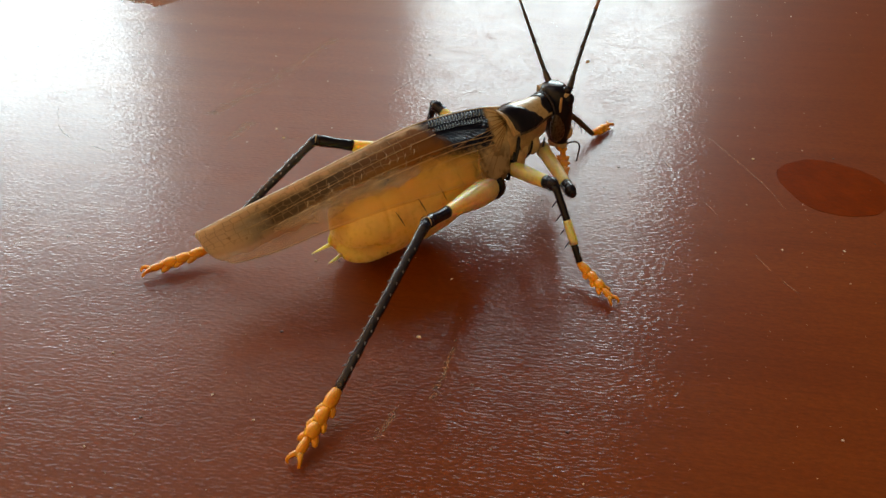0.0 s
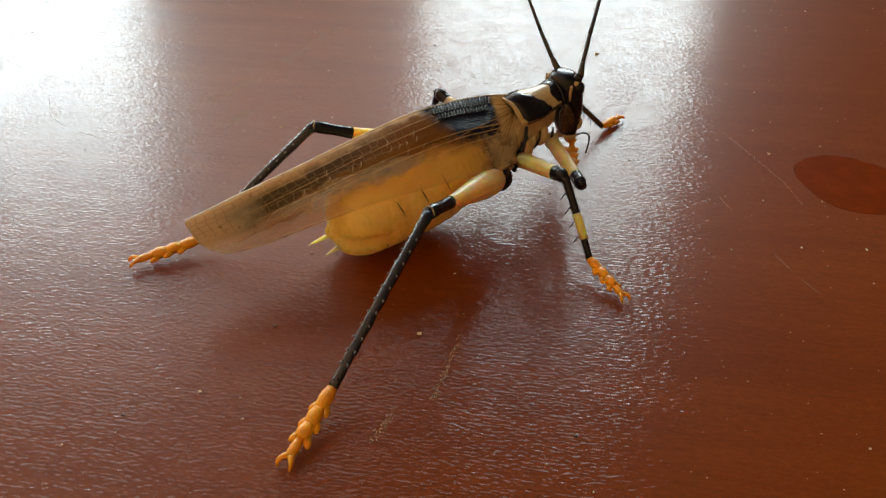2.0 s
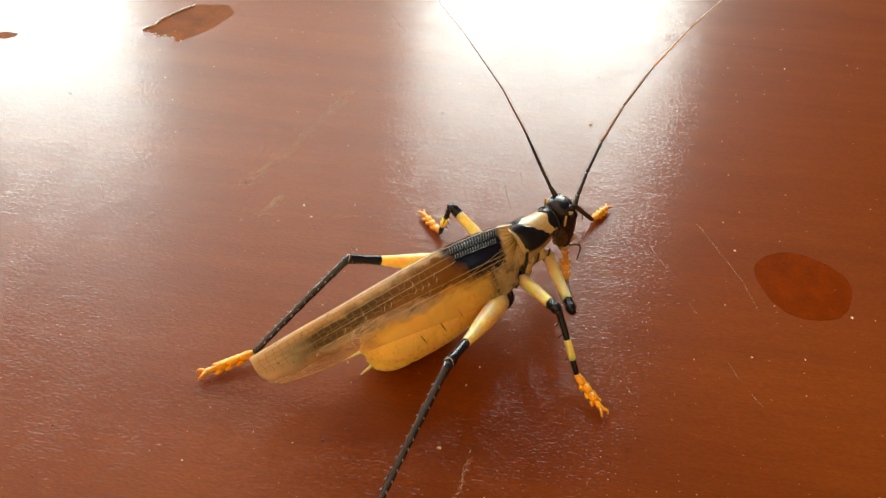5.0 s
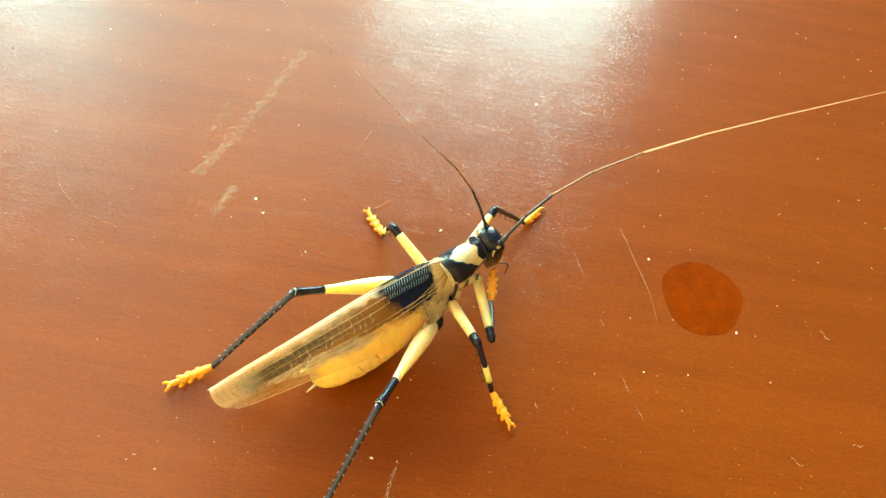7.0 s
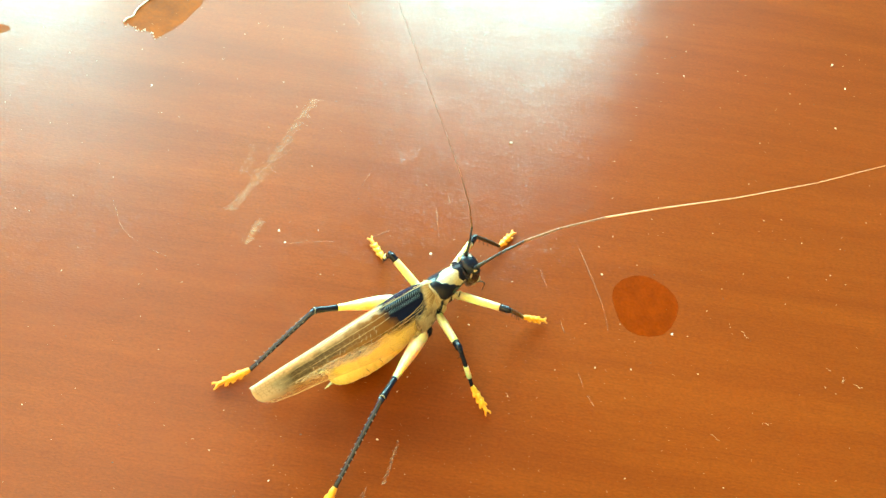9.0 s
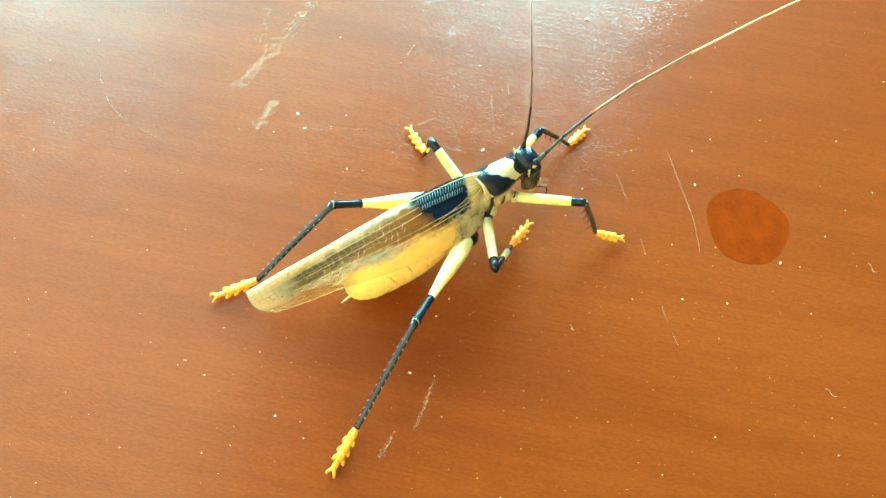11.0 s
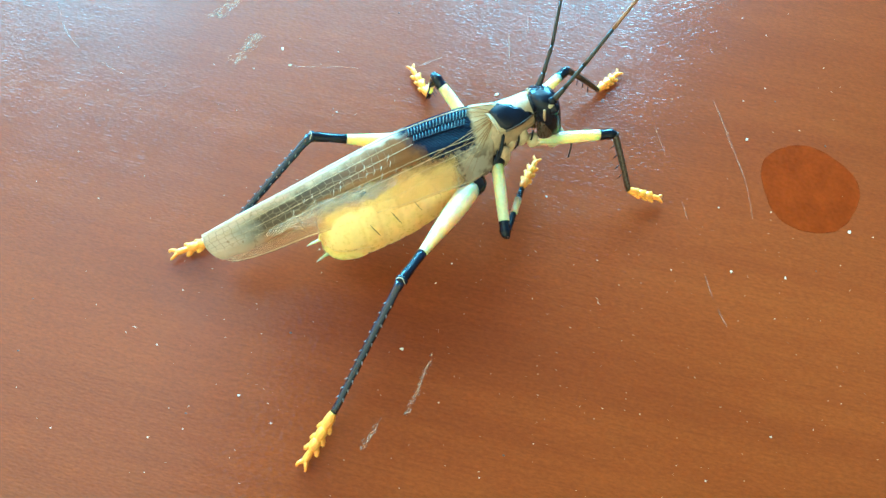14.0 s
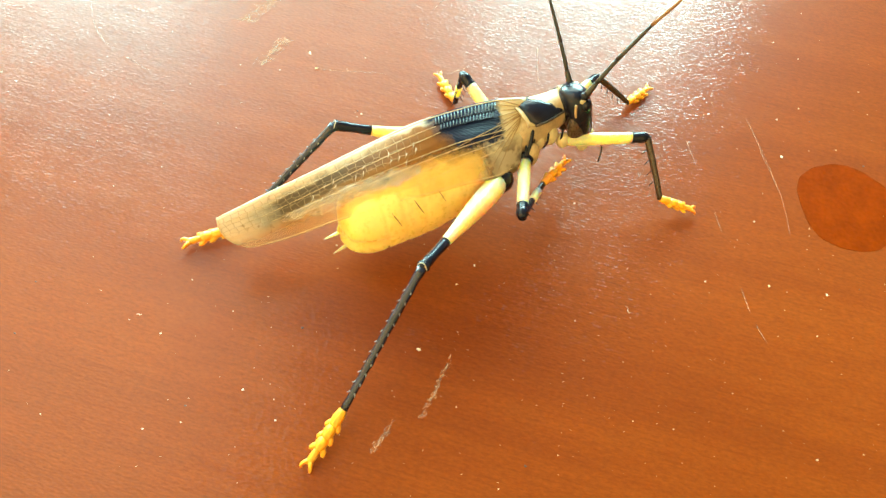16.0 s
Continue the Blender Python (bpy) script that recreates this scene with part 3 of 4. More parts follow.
        pieces.append(ball((x, max(5.0, y), r * 0.4), (r * rng.uniform(0.8, 2.2), r, r * 0.5), 5, 3))
    thing("dust", join(*pieces), "dust", "fine bright dust specks on the varnish", "dust", kind="stuff", unit=MM)
    pieces = []
    for _ in range(60):
        x, y = rng.uniform(-190, 190), rng.uniform(10, 270)
        r = rng.uniform(0.12, 0.3)
        pieces.append(ball((x, y, r * 0.3), (r * rng.uniform(0.7, 1.6), r, r * 0.35), 5, 3))
    thing("grit", join(*pieces), "grit", "scattered dark grit specks on the varnish", "grit", kind="stuff", unit=MM)


scratches()
stains()
crumbs()

# ---- the katydid: built in its own space, millimetres, x ahead, y to its left ----
BASE = pose(-15 * MM, 88 * MM, 0, 0, 0, 41.2)
katydid = tagged(new("katydid"), "large yellow and black katydid with long antennae standing on a table", "insect")
katydid.matrix_basis = BASE


def abdomen():
    rows = smoothed([(15, 3.4, 12.2, 5.4, 6.0), (8, 2.8, 11.2, 7.4, 8.4), (0, 2.2, 10.4, 8.5, 9.4), (-7, 1.8, 9.7, 8.5, 9.0), (-12.5, 1.5, 9.1, 8.0, 8.3), (-16.4, 1.3, 8.7, 6.7, 7.2), (-18.8, 1.2, 8.5, 4.9, 5.5), (-20.0, 1.1, 8.4, 2.4, 2.8)], 14)
    # each ring of the abdomen swells a little and dips at the fold to the next
    folds = (10.5, 6.0, 1.5, -3.0, -7.5, -11.5)
    rows = [(x, y, z, ry - 0.16 * f, rz - 0.16 * f) for x, y, z, ry, rz in rows for f in [max(math.exp(-((x - c) / 0.45) ** 2) for c in folds)]]
    n = len(rows)
    points, faces = hull(rows, 48)
    lobed = []
    for k, (x, y, z) in enumerate(points):
        _, yc, zc, *_ = rows[k // 48]
        ang = 360.0 * (k % 48) / 48
        tail = min(1.0, max(0.0, (-10.0 - x) / 4.0))
        # creases between the dome of the last ring and the lobes below it, and between the lobes
        dip = max(0.20 * math.exp(-((ang - c) / 9.0) ** 2) for c in (200, 340)) + 0.14 * math.exp(-((ang - 258) / 9.0) ** 2)
        swell = 0.05 * math.exp(-((ang - 228) / 14.0) ** 2) + 0.05 * math.exp(-((ang - 305) / 20.0) ** 2)
        f = 1.0 + tail * (swell - dip)
        lobed.append((x - 0.9 * tail * swell / 0.05, yc + (y - yc) * f, zc + (z - zc) * f))
    ab = part("abdomen", (lobed, faces), "belly", katydid, "swollen glossy yellow abdomen with a lobed end")

    def on_skin(x, ang, lift):
        i = min(range(n), key=lambda k: abs(rows[k][0] - x))
        _, yc, zc, ry, rz = rows[i]
        return x, yc + (ry + lift) * math.cos(math.radians(ang)), zc + (rz + lift) * math.sin(math.radians(ang))

    # dark slits along the flank, fainter folds towards the thorax
    for x, ang, size in ((0.5, 190, 0.7), (-4.5, 192, 1.0), (-9.5, 195, 0.9), (5.5, 186, 0.4), (10.0, 184, 0.35)):
        pts = [on_skin(x + 0.7 * (k - 2) / 2, ang - 34 + 12 * (k - 2) / 2, 0.16) for k in range(5)]
        part("flank_slit", tube(pts, [0.02, 0.09 * size, 0.12 * size, 0.09 * size, 0.02], 6), "slit", ab, "thin dark slit")
    for x, ang in ((-6.5, 222), (-12.0, 214), (3.0, 224), (-1.5, 236), (7.5, 214)):
        part("speck", ball(on_skin(x, ang, 0.02), (0.22, 0.16, 0.16), 7, 5), "slit", ab, "tiny dark speck")
    for path in (((-18.4, -1.2, 5.6), (-20.6, -1.7, 5.1), (-23.2, -2.0, 4.4)), ((-18.2, 3.2, 4.8), (-20.8, 3.8, 4.0), (-23.8, 4.4, 2.9))):
        part("cercus", tube(smoothed(path, 4), [0.52, 0.50, 0.46, 0.42, 0.36, 0.30, 0.24, 0.15, 0.05], 8), "yellow", ab, "pale yellow pointed cercus")
    return ab


def wing_sheet(name, ridge, edge, bulge, material, label, thick=0.14):
    """A leathery wing: a sheet from its ridge to its lower edge, with thickness."""
    R, E, B = smoothed(ridge, 8), smoothed(edge, 8), smoothed([(b,) for b in bulge], 8)
    nu, nv = len(R), 15
    points, uvs = [], []
    for side in (0, 1):
        for i in range(nu):
            r, e = Vector(R[i]), Vector(E[i])
            out = (e - r).cross(Vector((1, 0, 0))).normalized()
            if out.z < 0:
                out = -out
            for j in range(nv):
                v = j / (nv - 1)
                tip = max(0.0, (i / (nu - 1) - 0.90) / 0.10) ** 2
                r2 = r.lerp(e, v) + Vector((tip * (3.4 * v ** 4 + 0.7 * (1 - v) ** 6 - 0.8), 0, 0))
                p = r2 + out * (B[i][0] * math.sin(math.pi * v) ** 0.8 + (thick if side else 0.0) + 0.10 * math.sin(v * 34))
                points.append(tuple(p))
                uvs.append((i / (nu - 1), v))
    k = nu * nv
    faces = []
    for i in range(nu - 1):
        for j in range(nv - 1):
            a, b, c, d = i * nv + j, i * nv + j + 1, (i + 1) * nv + j + 1, (i + 1) * nv + j
            faces += [(a, b, c, d), (k + a, k + d, k + c, k + b)]
    rim = [i * nv for i in range(nu)] + [(nu - 1) * nv + j for j in range(1, nv)] + [i * nv + nv - 1 for i in reversed(range(nu - 1))] + [j for j in reversed(range(1, nv - 1))]
    for a, b in zip(rim, rim[1:] + rim[:1]):
        faces.append((a, k + a, k + b, b))
    ob = part(name, (points, faces), material, katydid, label)
    layer = ob.data.uv_layers.new(name="UVMap")
    for loop in ob.data.loops:
        layer.data[loop.index].uv = uvs[loop.vertex_index]

    def on(u, v, lift=0.12):
        x = u * (nu - 1)
        i = min(int(x), nu - 2)
        q = [Vector(points[k + m * nv + min(int(v * (nv - 1)), nv - 2)]).lerp(Vector(points[k + m * nv + min(int(v * (nv - 1)), nv - 2) + 1]), v * (nv - 1) - min(int(v * (nv - 1)), nv - 2)) for m in (i, i + 1)]
        p = q[0].lerp(q[1], x - i)
        return tuple(p + Vector((0, -0.5, 0.7)) * (lift - 0.1))
    return ob, on


def wings():
    ridge = [(24.5, 5.6, 21.6), (17.5, 6.4, 22.9), (8, 6.0, 23.8), (-0.7, 5.8, 23.6), (-12, 5.9, 21.6), (-24, 6.1, 19.0), (-34, 6.4, 16.9), (-43.4, 6.4, 14.9)]
    edge = [(19.0, -3.0, 11.5), (12, -5.6, 12.8), (5, -6.4, 14.4), (-3, -6.4, 14.8), (-12, -5.2, 14.4), (-22, -2.8, 12.4), (-33, -0.6, 10.0), (-42.3, 1.2, 9.6)]
    right, on = wing_sheet("tegmen", ridge, edge, [0.1, 0.9, 1.6, 1.7, 1.5, 1.0, 0.8, 0.6], "wing", "tan and brown leathery forewing with a black patch", 0.14)
    # long veins, from the root backwards
    for v0, v1, u0, u1, r in ((0.02, 0.02, 0.03, 0.99, 0.20), (0.16, 0.22, 0.36, 0.97, 0.10), (0.26, 0.40, 0.35, 0.92, 0.11), (0.40, 0.56, 0.05, 0.86, 0.13), (0.44, 0.66, 0.05, 0.80, 0.12), (0.50, 0.78, 0.04, 0.72, 0.10), (0.58, 0.90, 0.04, 0.60, 0.09), (0.97, 0.97, 0.06, 0.97, 0.12)):
        pts = [on(u0 + (u1 - u0) * k / 30, v0 + (v1 - v0) * (k / 30) ** 0.75) for k in range(31)]
        part("vein", tube(pts, [0.62 * r * (1 - 0.6 * k / 30) for k in range(31)], 6), "vein", right)
    for k, (v0, v1, u1) in enumerate(((0.12, 0.02, 0.13), (0.14, 0.08, 0.13), (0.16, 0.16, 0.13), (0.18, 0.24, 0.13), (0.20, 0.34, 0.14), (0.22, 0.44, 0.16), (0.24, 0.52, 0.18), (0.26, 0.58, 0.36), (0.28, 0.66, 0.18), (0.30, 0.74, 0.16), (0.32, 0.82, 0.15), (0.34, 0.92, 0.13))):
        pts = [on(0.03 + (u1 - 0.03) * q / 14, v0 + (v1 - v0) * q / 14, 0.16) for q in range(15)]
        part("vein", tube(pts, [0.12 - 0.006 * q for q in range(15)], 6), "fan_vein", right)
    # pale cross veins over the black patch, tinted with its blue-white sheen
    for row, (va, vb, first, count) in enumerate(((0.03, 0.13, 0.140, 19), (0.15, 0.22, 0.150, 17))):
        for k in range(count):
            u = first + 0.0118 * k
            part("cross_vein", tube([on(u, va), on(u + 0.002, (va + vb) / 2, 0.22), on(u + 0.004, vb)], [0.06, 0.12 - 0.02 * row, 0.06], 5), "sheen", right)
        rail = [on(first + 0.0118 * count * k / 16, vb + 0.01, 0.2) for k in range(17)]
        part("vein", tube(rail, [0.11] * 17, 6), "black", right)
    # short pale cross veins along the outer wing, and folds of the hindwing peeping out below it
    rng = random.Random(21)
    for row, v in enumerate((0.30, 0.40, 0.50)):
        for k in range(14):
            u = 0.42 + 0.024 * k + rng.uniform(-0.006, 0.006)
            w = v + 0.06 * k / 14 + rng.uniform(-0.01, 0.01)
            h = rng.uniform(0.015, 0.045)
            if rng.random() < 0.5:
                continue
            part("cross_vein", tube([on(u, w - h), on(u + 0.003, w, 0.2), on(u + 0.008, w + h)], [0.04, 0.085, 0.04], 5), "tick", right)
    for k in range(9):
        u0, v0 = 0.44 + 0.034 * k + rng.uniform(-0.01, 0.01), 0.60 + 0.006 * k + rng.uniform(-0.09, 0.07)
        rings = []
        for q in range(11):
            f = q / 10
            wide = (0.02 + 0.05 * math.sin(math.pi * f)) * rng.uniform(0.6, 1.3)
            u, v = u0 + 0.12 * f, v0 + 0.05 * f + rng.uniform(-0.012, 0.012)
            line = [(u + rng.uniform(-0.003, 0.003), min(0.97, v + wide * (j - 1.5)), 0.06 + rng.uniform(0.0, 0.5) * math.sin(math.pi * f)) for j in range(4)]
            rings.append([on(*p) for p in line] + [on(x, y, h + 0.04) for x, y, h in reversed(line)])
        part("hindwing_fold", skin(rings), "fold", right, "whitish crumpled fold of the hindwing", True)
    ridge2 = [(x, y + 0.25, z - 0.25) for x, y, z in ridge]
    edge2 = [(20.5, 10.8, 12.5), (13, 12.0, 11.5), (6, 11.6, 11.0), (-2, 11.0, 11.0), (-12, 10.2, 11.0), (-23, 9.4, 10.6), (-33, 8.8, 9.8), (-42.5, 8.2, 10.0)]
    wing_sheet("tegmen", ridge2, edge2, [0.3, 0.5, 0.5, 0.5, 0.4, 0.3, 0.3, 0.2], "wing", "tan and brown leathery forewing with a black patch", 0.14)


def thorax():
    rows = smoothed([(9, 4.2, 12.0, 4.0, 4.4), (13, 4.4, 12.0, 4.7, 4.9), (18, 4.6, 12.3, 4.9, 5.2), (22, 4.6, 13.4, 4.8, 5.6), (26.5, 4.4, 15.8, 4.2, 4.8), (32, 4.6, 17.2, 3.2, 3.8)], 5)
    th = part("thorax", hull(rows, 24, 2.3), "tan", katydid, "greyish tan thorax with black seams")
    # side plates with black seams between them
    for x, z, rx, rz in ((13.2, 11.6, 2.5, 3.2), (18.2, 11.2, 2.2, 3.2), (22.6, 11.4, 1.9, 3.2)):
        part("side_plate", ball((x, -0.9, z), (rx, 1.2, rz), 14, 9, Matrix.Rotation(0.25, 3, "Y")), "tan", th)
        part("side_plate", ball((x, 9.0, z), (rx, 1.5, rz), 14, 9, Matrix.Rotation(0.25, 3, "Y")), "tan", th)
    for x in (10.9, 15.7, 20.5):
        pts = smoothed([(x + 0.8, -1.2, 14.8), (x + 0.3, -1.9, 13.0), (x, -2.0, 11.0), (x - 0.2, -1.2, 8.6)], 4)
        part("seam", tube(pts, [0.12] + [0.27] * (len(pts) - 2) + [0.5], 7), "black", th, "black seam")
    pts = smoothed([(23.6, 0.4, 17.0), (22.6, -0.8, 15.2), (21.4, -1.7, 13.2), (20.4, -2.0, 11.0), (19.6, -1.6, 8.8)], 4)
    part("seam", tube(pts, [0.2] + [0.38] * (len(pts) - 2) + [0.55], 8), "black", th, "black seam")
    for x, z, rx, rz in ((25.2, 12.6, 1.5, 2.2), (28.4, 13.2, 1.5, 2.2)):
        part("side_plate", ball((x, 1.0, z), (rx, 1.3, rz), 14, 9, Matrix.Rotation(0.25, 3, "Y")), "cream", th)
    for x in (23.4, 26.8, 30.2):
        pts = smoothed([(x + 0.5, 0.2, 15.0), (x, -0.2, 13.0), (x - 0.4, 0.6, 11.0)], 4)
        part("seam", tube(pts, [0.12] + [0.24] * (len(pts) - 2) + [0.3], 7), "black", th, "black seam")
    # saddle of the pronotum: rings over the back, open below

    def arch(x, yc, zc, ry, rz, droop):
        return [(x - 0.10 * droop * abs(a - 90) / 90, yc + ry * math.cos(math.radians(a)), zc + rz * math.sin(math.radians(a))) for a in range(6, 159, 6)]

    def shell(rows, t=0.5):
        outer = [arch(*r) for r in rows]
        inner = [arch(r[0], r[1], r[2], r[3] - t, r[4] - t, r[5]) for r in rows]
        return skin([o + list(reversed(i)) for o, i in zip(outer, inner)])

    rows = smoothed([(20.6, 4.0, 15.6, 5.2, 6.2, -14), (22.4, 4.0, 15.6, 5.7, 6.8, -16), (25.0, 4.1, 15.9, 5.5, 6.5, -18), (28.5, 4.4, 16.3, 4.9, 5.9, -14), (31, 4.6, 16.7, 4.5, 5.6, -8), (33.2, 4.8, 17.0, 4.3, 5.4, -2)], 4)
    rows = [(x, 0.15 + yc, zc, 0.93 * ry, rz, d) for x, yc, zc, ry, rz, d in rows]
    pro = part("pronotum", shell(rows), "cream", katydid, "cream saddle-shaped pronotum")

    def skin_at(x, a, grow):
        k = min(max((x - rows[0][0]) / (rows[-1][0] - rows[0][0]) * (len(rows) - 1), 0), len(rows) - 1.001)
        i = int(k)
        _, yc, zc, ry, rz, droop = (p + (q - p) * (k - i) for p, q in zip(rows[i], rows[i + 1]))
        return (x - 0.10 * droop * abs(a - 90) / 90, yc + (ry + grow) * math.cos(math.radians(a)), zc + (rz + grow) * math.sin(math.radians(a)))

    rings = []
    for a in np.linspace(14, 156, 30):
        side = min(1.0, abs(a - 84) / 84)
        # narrow over the back, spreading forwards over the lower lobe
        x0, x1 = 21.0 + 0.4 * side, 23.4 + 8.2 * side ** 1.15 + 0.3 * math.sin(a * 0.3)
        if a > 146:
            x0, x1 = x0 + (a - 146) * 0.08, x1 - (a - 146) * 0.10
        line = [x0 + (x1 - x0) * q / 7 for q in range(8)]
        rings.append([skin_at(x, a, 0.20) for x in line] + [skin_at(x, a, -0.2) for x in reversed(line)])
    part("rear_band", skin(rings), "black", pro, "glossy blue-black rear band of the pronotum")
    part("rear_rim", tube([(20.5 + 1.4 * abs(a - 90) / 90, 4.0 + 5.3 * math.cos(math.radians(a)), 15.6 + 6.3 * math.sin(math.radians(a))) for a in range(5, 156, 10)], [0.28] * 16, 7), "tan", pro, "raised tan rim")
    rings = []
    for a in np.linspace(8, 149, 34):
        wave = 0.5 + 0.5 * math.sin(a * 0.11 + 0.6)
        x0, x1 = 31.9 - 1.2 * wave, 33.4
        line = [x0 + (x1 - x0) * q / 5 for q in range(6)]
        rings.append([skin_at(x, a, 0.16) for x in line] + [skin_at(x, a, -0.2) for x in reversed(line)])
    part("front_band", skin(rings), "black", pro, "black wavy front band of the pronotum")
    part("lower_edge", tube([skin_at(22 + 11 * k / 12, 157, 0.05) for k in range(13)], [0.3] * 13, 7), "brown", pro, "dark lower edge")
    part("lower_edge", tube([skin_at(22 + 11 * k / 12, 7, 0.05) for k in range(13)], [0.3] * 13, 7), "brown", pro, "dark lower edge")
    part("front_rim", tube([(33.5, 4.8 + 4.6 * math.cos(math.radians(a)), 17.0 + 5.5 * math.sin(math.radians(a))) for a in range(5, 156, 10)], [0.34] * 16, 7), "black", pro, "black front rim")
    return pro


HEAD_AT = Vector((34.5, 4.8, 18.5))


def head():
    """Built round the neck joint, so that it can nod."""
    def at(x, y, z):
        return (x - HEAD_AT.x, y - HEAD_AT.y, z - HEAD_AT.z)

    def skull(rows, n=22, power=2.2):
        # rings stacked from the crown down to the mouth: z, x centre, y centre, half depth, half width
        rings = []
        for z, xc, yc, rx, ry in rows:
            rings.append([at(xc + rx * math.copysign(abs(math.cos(a)) ** (2 / power), math.cos(a)), yc + ry * math.copysign(abs(math.sin(a)) ** (2 / power), math.sin(a)), z)
                          for a in (2 * math.pi * k / n for k in range(n))])
        return skin(rings)

    rows = smoothed([(24.2, 36.6, 4.9, 1.4, 1.6), (23.4, 36.6, 4.9, 2.6, 3.2), (21.5, 36.8, 4.8, 3.2, 4.0), (18.5, 37.2, 4.7, 3.2, 4.2), (15, 37.8, 4.6, 2.9, 3.8), (12, 38.4, 4.5, 2.4, 3.0), (10, 38.8, 4.4, 1.9, 2.3)], 4)
    hd = part("head", skull(rows), "black", katydid, "long black face with pale stripes")
    hd.location = HEAD_AT * MM
    for s in (-1, 1):
        yc = 4.8
        part("eye", ball(at(37.6, yc + s * 3.5, 21.4), (1.4, 1.0, 1.5), 14, 9), "black", hd, "glossy dark eye")
        part("eye_ring", ball(at(36.9, yc + s * 3.35, 22.6), (0.9, 0.5, 0.7), 12, 8), "cream", hd, "pale rim of the eye")
        cheek = smoothed([(22.8, 35.0), (21.6, 35.0), (20.4, 35.1), (19.2, 35.3)], 4)
        part("cheek_stripe", tube([at(x, yc + s * (3.9 - 0.06 * (22 - z)), z) for z, x in cheek], [0.12] + [0.28] * 8 + [0.26, 0.22, 0.18, 0.1], 8), "tan", hd, "pale cheek stripe")
        part("cheek", ball(at(36.4, yc + s * 2.7, 15.6), (2.4, 1.3, 4.4), 14, 9), "brown", hd, "dark brown cheek")
        part("jaw", ball(at(38.8, yc + s * 1.3 - 0.3, 9.4), (1.5, 1.2, 1.7), 12, 8), "cream", hd, "pale jaw")
        palp = smoothed([at(39.2, yc + s * 1.8, 9.2), at(41.2, yc + s * 3.4, 10.2), at(42.2, yc + s * 4.2, 9.0), at(41.4, yc + s * 4.6, 5.6)], 4)
        part("palp", tube(palp, [0.30, 0.27, 0.25, 0.23, 0.26, 0.23, 0.21, 0.2, 0.24, 0.2, 0.18, 0.18, 0.2], 7), "brown", hd, "thin jointed mouth palp")
        part("antenna_socket", ball(at(37.4, 4.7 + s * 2.9, 23.2 - s * 0.4), (1.1, 0.95, 1.0), 10, 7), "black", hd)
    part("crown_patch", ball(at(35.6, 7.4, 22.6), (1.5, 0.7, 1.0), 12, 8), "cream", hd, "white patch on the crown")
    part("crown_patch", ball(at(37.9, 6.2, 23.7), (0.5, 1.0, 0.5), 12, 8), "tick", hd, "white patch on the crown")
    for y in (2.4, 6.4):
        part("mouth_patch", ball(at(39.7, y, 12.4), (1.2, 1.0, 1.5), 12, 8, Matrix.Rotation(0.3, 3, "Y")), "cream", hd, "pale patch beside the mouth")
    part("mouth", ball(at(40.5, 4.4, 11.6), (0.7, 1.4, 0.7), 10, 7), "slit", hd, "dark gap of the mouth")
    part("lip", ball(at(39.9, 4.3, 9.0), (0.9, 1.5, 1.6), 12, 8), "tan", hd, "pale upper lip")
    part("forehead_stripe", tube([at(39.9, 4.8, 22.0), at(40.5, 4.7, 18.5), at(40.6, 4.6, 15.0)], [0.12, 0.2, 0.1], 6), "cream", hd)
    return hd


abdomen_part = abdomen()
wings()
pronotum_part = thorax()
head_part = head()


# ---- legs: each segment lies along its own x, from joint to joint ----
def thigh(length, thick, hind):
    if hind:
        prof = [(0, 0.55), (0.03, 0.8), (0.10, 1.0), (0.25, 1.0), (0.45, 0.80), (0.62, 0.56), (0.74, 0.44)]
    else:
        prof = [(0, 0.75), (0.05, 0.95), (0.2, 1.0), (0.5, 0.95), (0.82, 0.84)]
    split = prof[-1][0]
    rows = smoothed([(u * length, thick * r) for u, r in prof], 4)
    ob = part("femur", tube([(x, 0, 0) for x, _ in rows], [r for _, r in rows], 12, 0.85), "yellow", katydid, "pale yellow thigh with a black knee")
    knee = smoothed([(split * length - 0.2, thick * prof[-1][1] * 1.02), (0.86 * length if hind else 0.88 * length, thick * (0.41 if hind else 0.80)), (0.95 * length, thick * (0.46 if hind else 0.85)), (1.015 * length, thick * (0.30 if hind else 0.5))], 3)
    part("knee", tube([(x, 0, 0) for x, _ in knee], [r for _, r in knee], 12, 0.9), "black", ob, "glossy black knee")
    part("knee_joint", ball((length * 0.985, 0, 0), (thick * 0.3, thick * 0.52, thick * 0.42), 10, 7), "black", ob)
    if not hind:
        return ob
    r = thick * 0.40
    rim = [(length * 1.0 + 0.12 * math.sin(3 * a), r * 0.92 * math.cos(a), r * math.sin(a)) for a in (math.radians(d) for d in range(-40, 221, 20))]
    part("knee_rim", tube(rim, [0.03] + [0.085] * (len(rim) - 2) + [0.03], 6), "tick", ob, "whitish rim of the knee joint")
    return ob


def hip(at, size, pale):
    if pale:
        return part("hip_joint", ball(at, (size * 1.1, size, size * 1.25), 14, 9), "cream", katydid, "pale hip joint")
    return part("hip_joint", ball(at, (size * 1.15, size, size * 1.1), 14, 9), "black", katydid, "glossy black hip joint")


